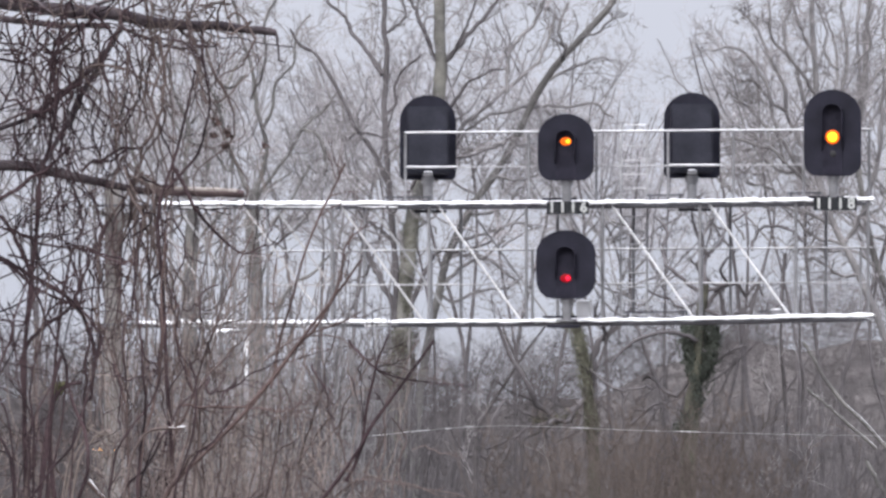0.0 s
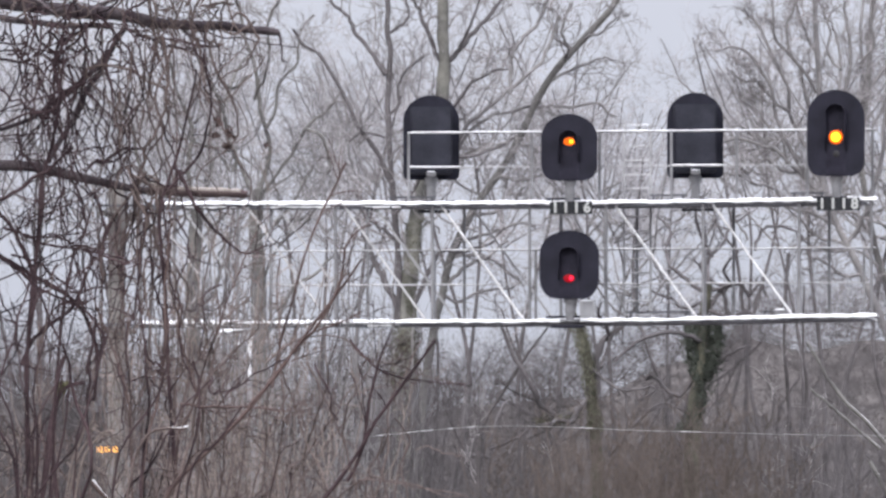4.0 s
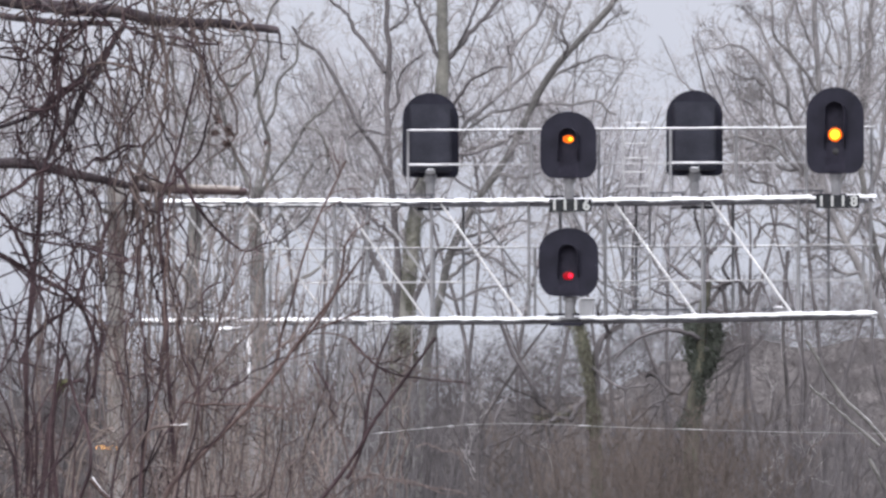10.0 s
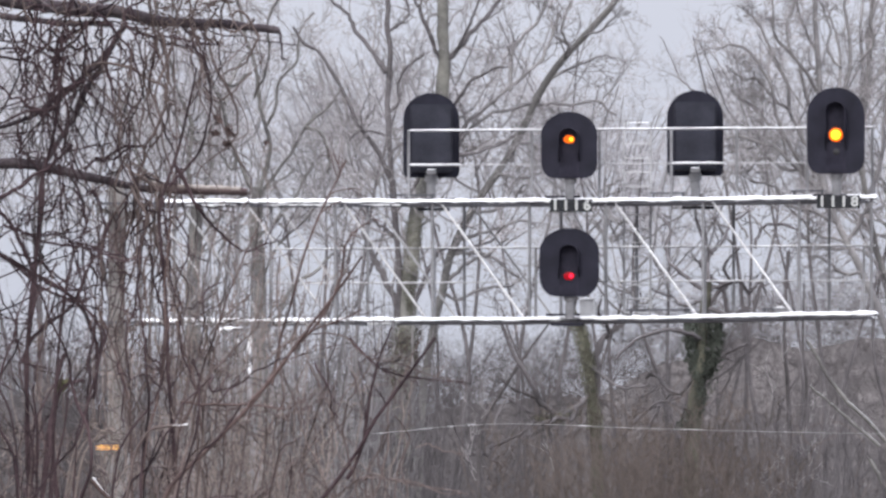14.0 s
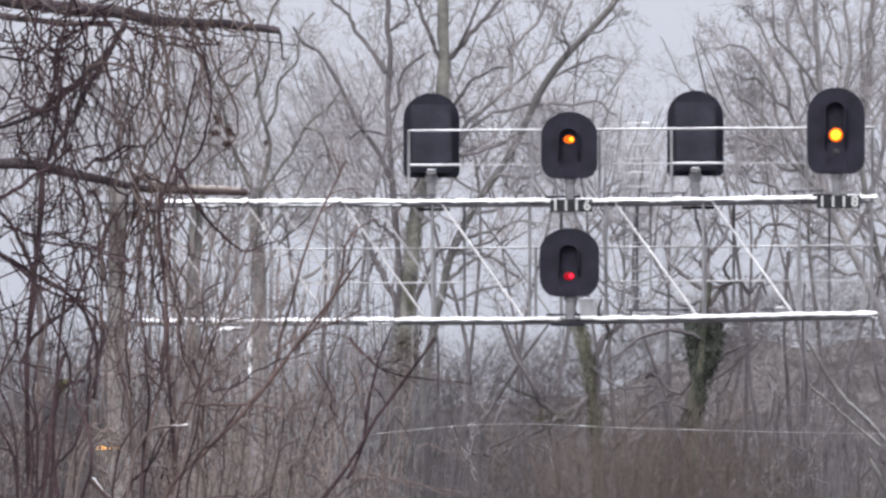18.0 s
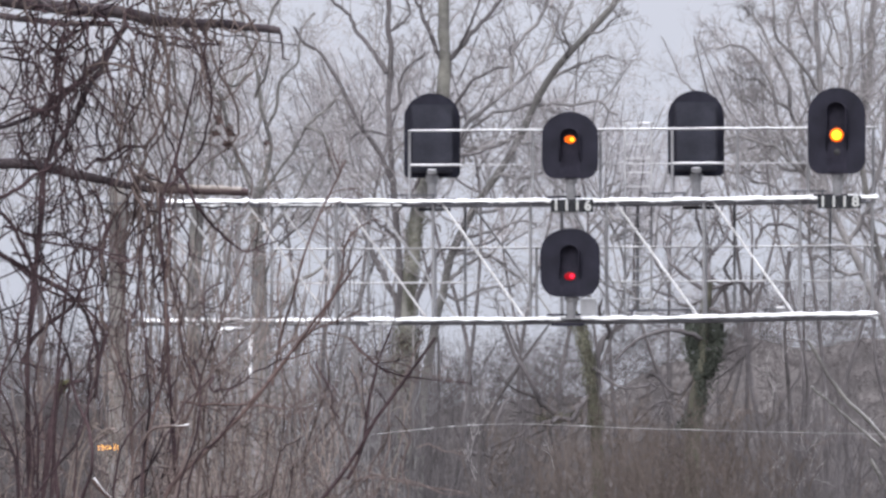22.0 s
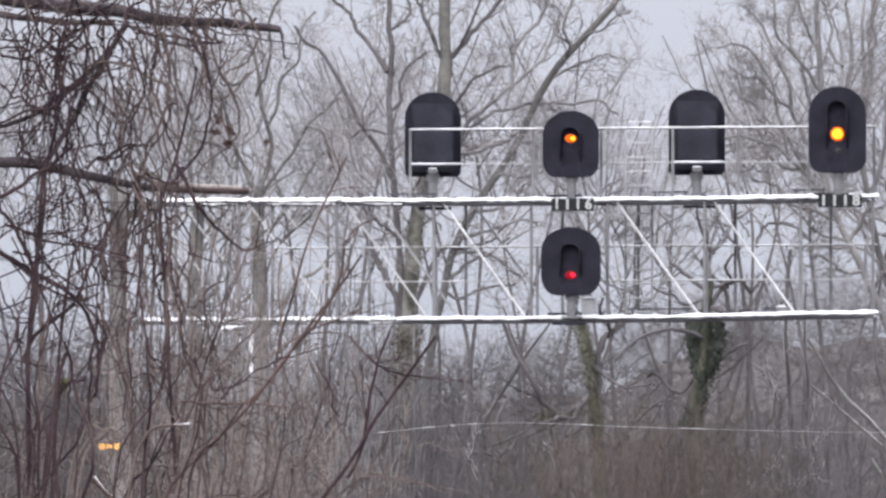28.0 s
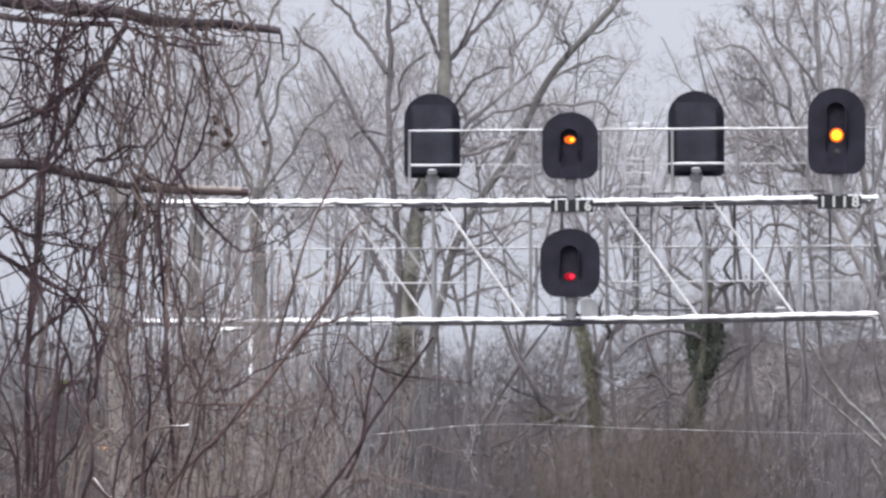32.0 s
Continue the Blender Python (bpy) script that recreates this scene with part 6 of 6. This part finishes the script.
        for _ in range(n):
            a = x + rng.normal(0, w)
            b = a + rng.normal(0, 0.13 if i not in (5, 11) else 0.07)
            y = 111.6 + rng.uniform(-0.3, 0.3)
            lo = low + rng.normal(0, 0.4)
            stems.append(([(a, y, top + rng.uniform(-0.3, 0.05)), (a * 0.6 + b * 0.4 + rng.normal(0, 0.1 if i not in (5, 11) else 0.03), y, top * 0.66 + lo * 0.34), (a * 0.4 + b * 0.6 + rng.normal(0, 0.1 if i not in (5, 11) else 0.03), y, top * 0.33 + lo * 0.67), (b, y, lo)], rng.uniform(0.0034, 0.0082) if i not in (5, 11) else rng.uniform(0.004, 0.008), 0.002))
        v = shrub("dry brown vines hanging from the dark limbs", stems, 90 + i, VINE_BARK if i in (2, 3, 4, 5, 6, 9, 12, 13, 14, 15) else NEAR_BARK, (1, 2), (0.2, 0.5), "vine_cluster", "vines of the thicket", -0.1, 0.0018, 0.02)
        tagged(v, category="vine")


thicket()


def cable():
    """A slack wire with snow and ice clinging to stretches of it."""
    p, r = limbs([line(300, 0.0026, 0.0026, -1.63, 6.00, -0.86, 6.06, -0.46, 6.10, 0.06, 6.15, 0.50, 6.18, 1.01, 6.19, 1.67, 6.17, 2.33, 6.14, 3.36, 6.11, 4.54, 6.08, 5.77, 6.06, 6.74, 6.05)], 120, 0.1)
    foot = Vector(p[0, 0])
    ob = empty("cable", Matrix.Translation(foot), "thin slack wire along the line, iced in places", "cable")
    off = np.array(foot)
    part("wire", skin("wire", [(p - off, r)], STEEL, 6), STEEL, ob)
    for a, b, w in ((11, 17, 1.5), (19, 30, 1.1), (33, 36, 1.6), (39, 43, 1.1), (67, 71, 1.4), (84, 88, 0.9)):
        q = p[:, a:b] - off + np.array((0, -0.002, 0.002))
        part("ice", skin("ice", [(q, r[:, a:b] * w * 0.95)], SNOW, 6, True), SNOW, ob, "ragged white ice on the wire")


cable()


def bird():
    b = empty("bird", pose(0, 700, 60), "small dark bird flying over the trees", "bird")
    bm = bmesh.new()
    bmesh.ops.create_icosphere(bm, subdivisions=2, radius=1)
    for v in bm.verts:
        x = v.co.x
        v.co = Vector((x * 0.085, v.co.y * 0.03 * (1.1 - 0.4 * abs(x)), v.co.z * 0.032 * (1.1 - 0.4 * abs(x))))
    part("body", bm, FEATHER, b)
    bm = bmesh.new()
    bmesh.ops.create_icosphere(bm, subdivisions=2, radius=0.022)
    bm.transform(Matrix.Translation((-0.085, 0, 0.015)))
    head = part("head", bm, FEATHER, b)
    bm = bmesh.new()
    bmesh.ops.create_cone(bm, cap_ends=True, segments=6, radius1=0.007, radius2=0.001, depth=0.02)
    bm.transform(pose(-0.113, 0, 0.012, 0, -90, 0))
    part("beak", bm, FEATHER, head)
    part("tail", plate_mesh([(0.07, 0.012), (0.15, 0.02), (0.15, -0.012), (0.07, -0.008)], 0.03), FEATHER, b)
    wings = []
    for s in (-1, 1):
        bm = bmesh.new()
        edge = [(-0.04, 0), (-0.05, 0.07), (-0.02, 0.15), (0.02, 0.17), (0.03, 0.08), (0.04, 0)]
        rings = [[bm.verts.new((x, y * s, z + 0.012 * math.sin(y * 18))) for x, y in edge] for z in (0, 0.006)]
        for i in range(6):
            bm.faces.new((rings[0][i], rings[0][(i + 1) % 6], rings[1][(i + 1) % 6], rings[1][i]))
        bm.faces.new(rings[0]), bm.faces.new(rings[1])
        bmesh.ops.recalc_face_normals(bm, faces=bm.faces[:])
        wings.append((part("wing", bm, FEATHER, b), s))
    return b, wings


BIRD, WINGS = bird()


def motions():
    """The pulsing of the far lamps, imitated by added blades that swing across them."""
    rows = [(0, 22), (1.5, 55), (3, 75), (5.5, 86), (6.5, 70), (7.4, 50), (8.5, 25), (9.4, 40), (10.5, 65), (12.3, 87), (14, 76), (14.5, 66), (16.5, 30), (17, 31), (18, 55), (19, 76),
            (20.2, 87), (22, 74), (23, 55), (24.5, 26), (25.5, 45), (27.5, 84), (28.3, 87), (29.2, 70), (30, 52), (31, 40), (32, 26)]
    for sh, x, z in DIMMER_BLADES:
        walk(sh, [(t, pose(x, -0.055, z, 0, 0, a)) for t, a in rows])

    # shrubs stirring in the wind
    sway = [
        (0, 0.266), (1, 0.178), (2, 0.122), (3, 0.175), (3.5, 0.101), (5.5, 0.165), (6, 0.169), (7, 0.060), (8, 0.237), (9, 0.104), (10, 0.150), (11, 0.092), (12, 0.105), (13, 0.060), (14, 0.104), (14.5, 0.064), (16.5, 0.055), (17, 0.098), (18, 0.095), (19, 0.064), (20, 0.029), (21, -0.024), (22, 0.048), (23, 0.063), (24, 0.057), (25, 0.018), (25.5, 0.020), (27.5, 0.091), (28, 0.000), (29, -0.032), (30, -0.080), (31, -0.111), (31.5, -0.230), (32, -0.125)
    ]
    for i, f in ((2, 1.0), (3, 0.9), (4, 0.6), (1, 0.4)):
        at = SHRUBS[i].location.copy()
        walk(SHRUBS[i], [(t, Matrix.Translation(at) @ pose(0, 0, 0, 0, a * f, 0)) for t, a in sway])
    # the bird dips in over the trees and crosses the gap of sky
    path = [(0, (31.164, 700, 40.481)), (6.6, (9.452, 700, 27.603)), (6.8, (8.731, 700, 25.338)), (6.9, (8.387, 700, 24.497)), (7.0, (8.061, 700, 24.583)), (7.2, (7.461, 700, 24.72)), (7.4, (6.844, 700, 24.806)), (7.6, (6.209, 700, 24.875)),
            (7.8, (5.592, 700, 24.995)), (8.2, (4.391, 700, 25.458)), (32, (-68.387, 700, 49.073))]
    walk(BIRD, [(t, pose(*p, 0, 0, 25)) for t, p in path])
    for w, s in WINGS:
        flaps = [(0, 20)] + [(6.5 + 0.1 * i, 55 if i % 2 else -25) for i in range(18)] + [(32, 20)]
        walk(w, [(t, pose(0, 0.02 * s, 0.015, a * s, 0, 0)) for t, a in flaps])


motions()
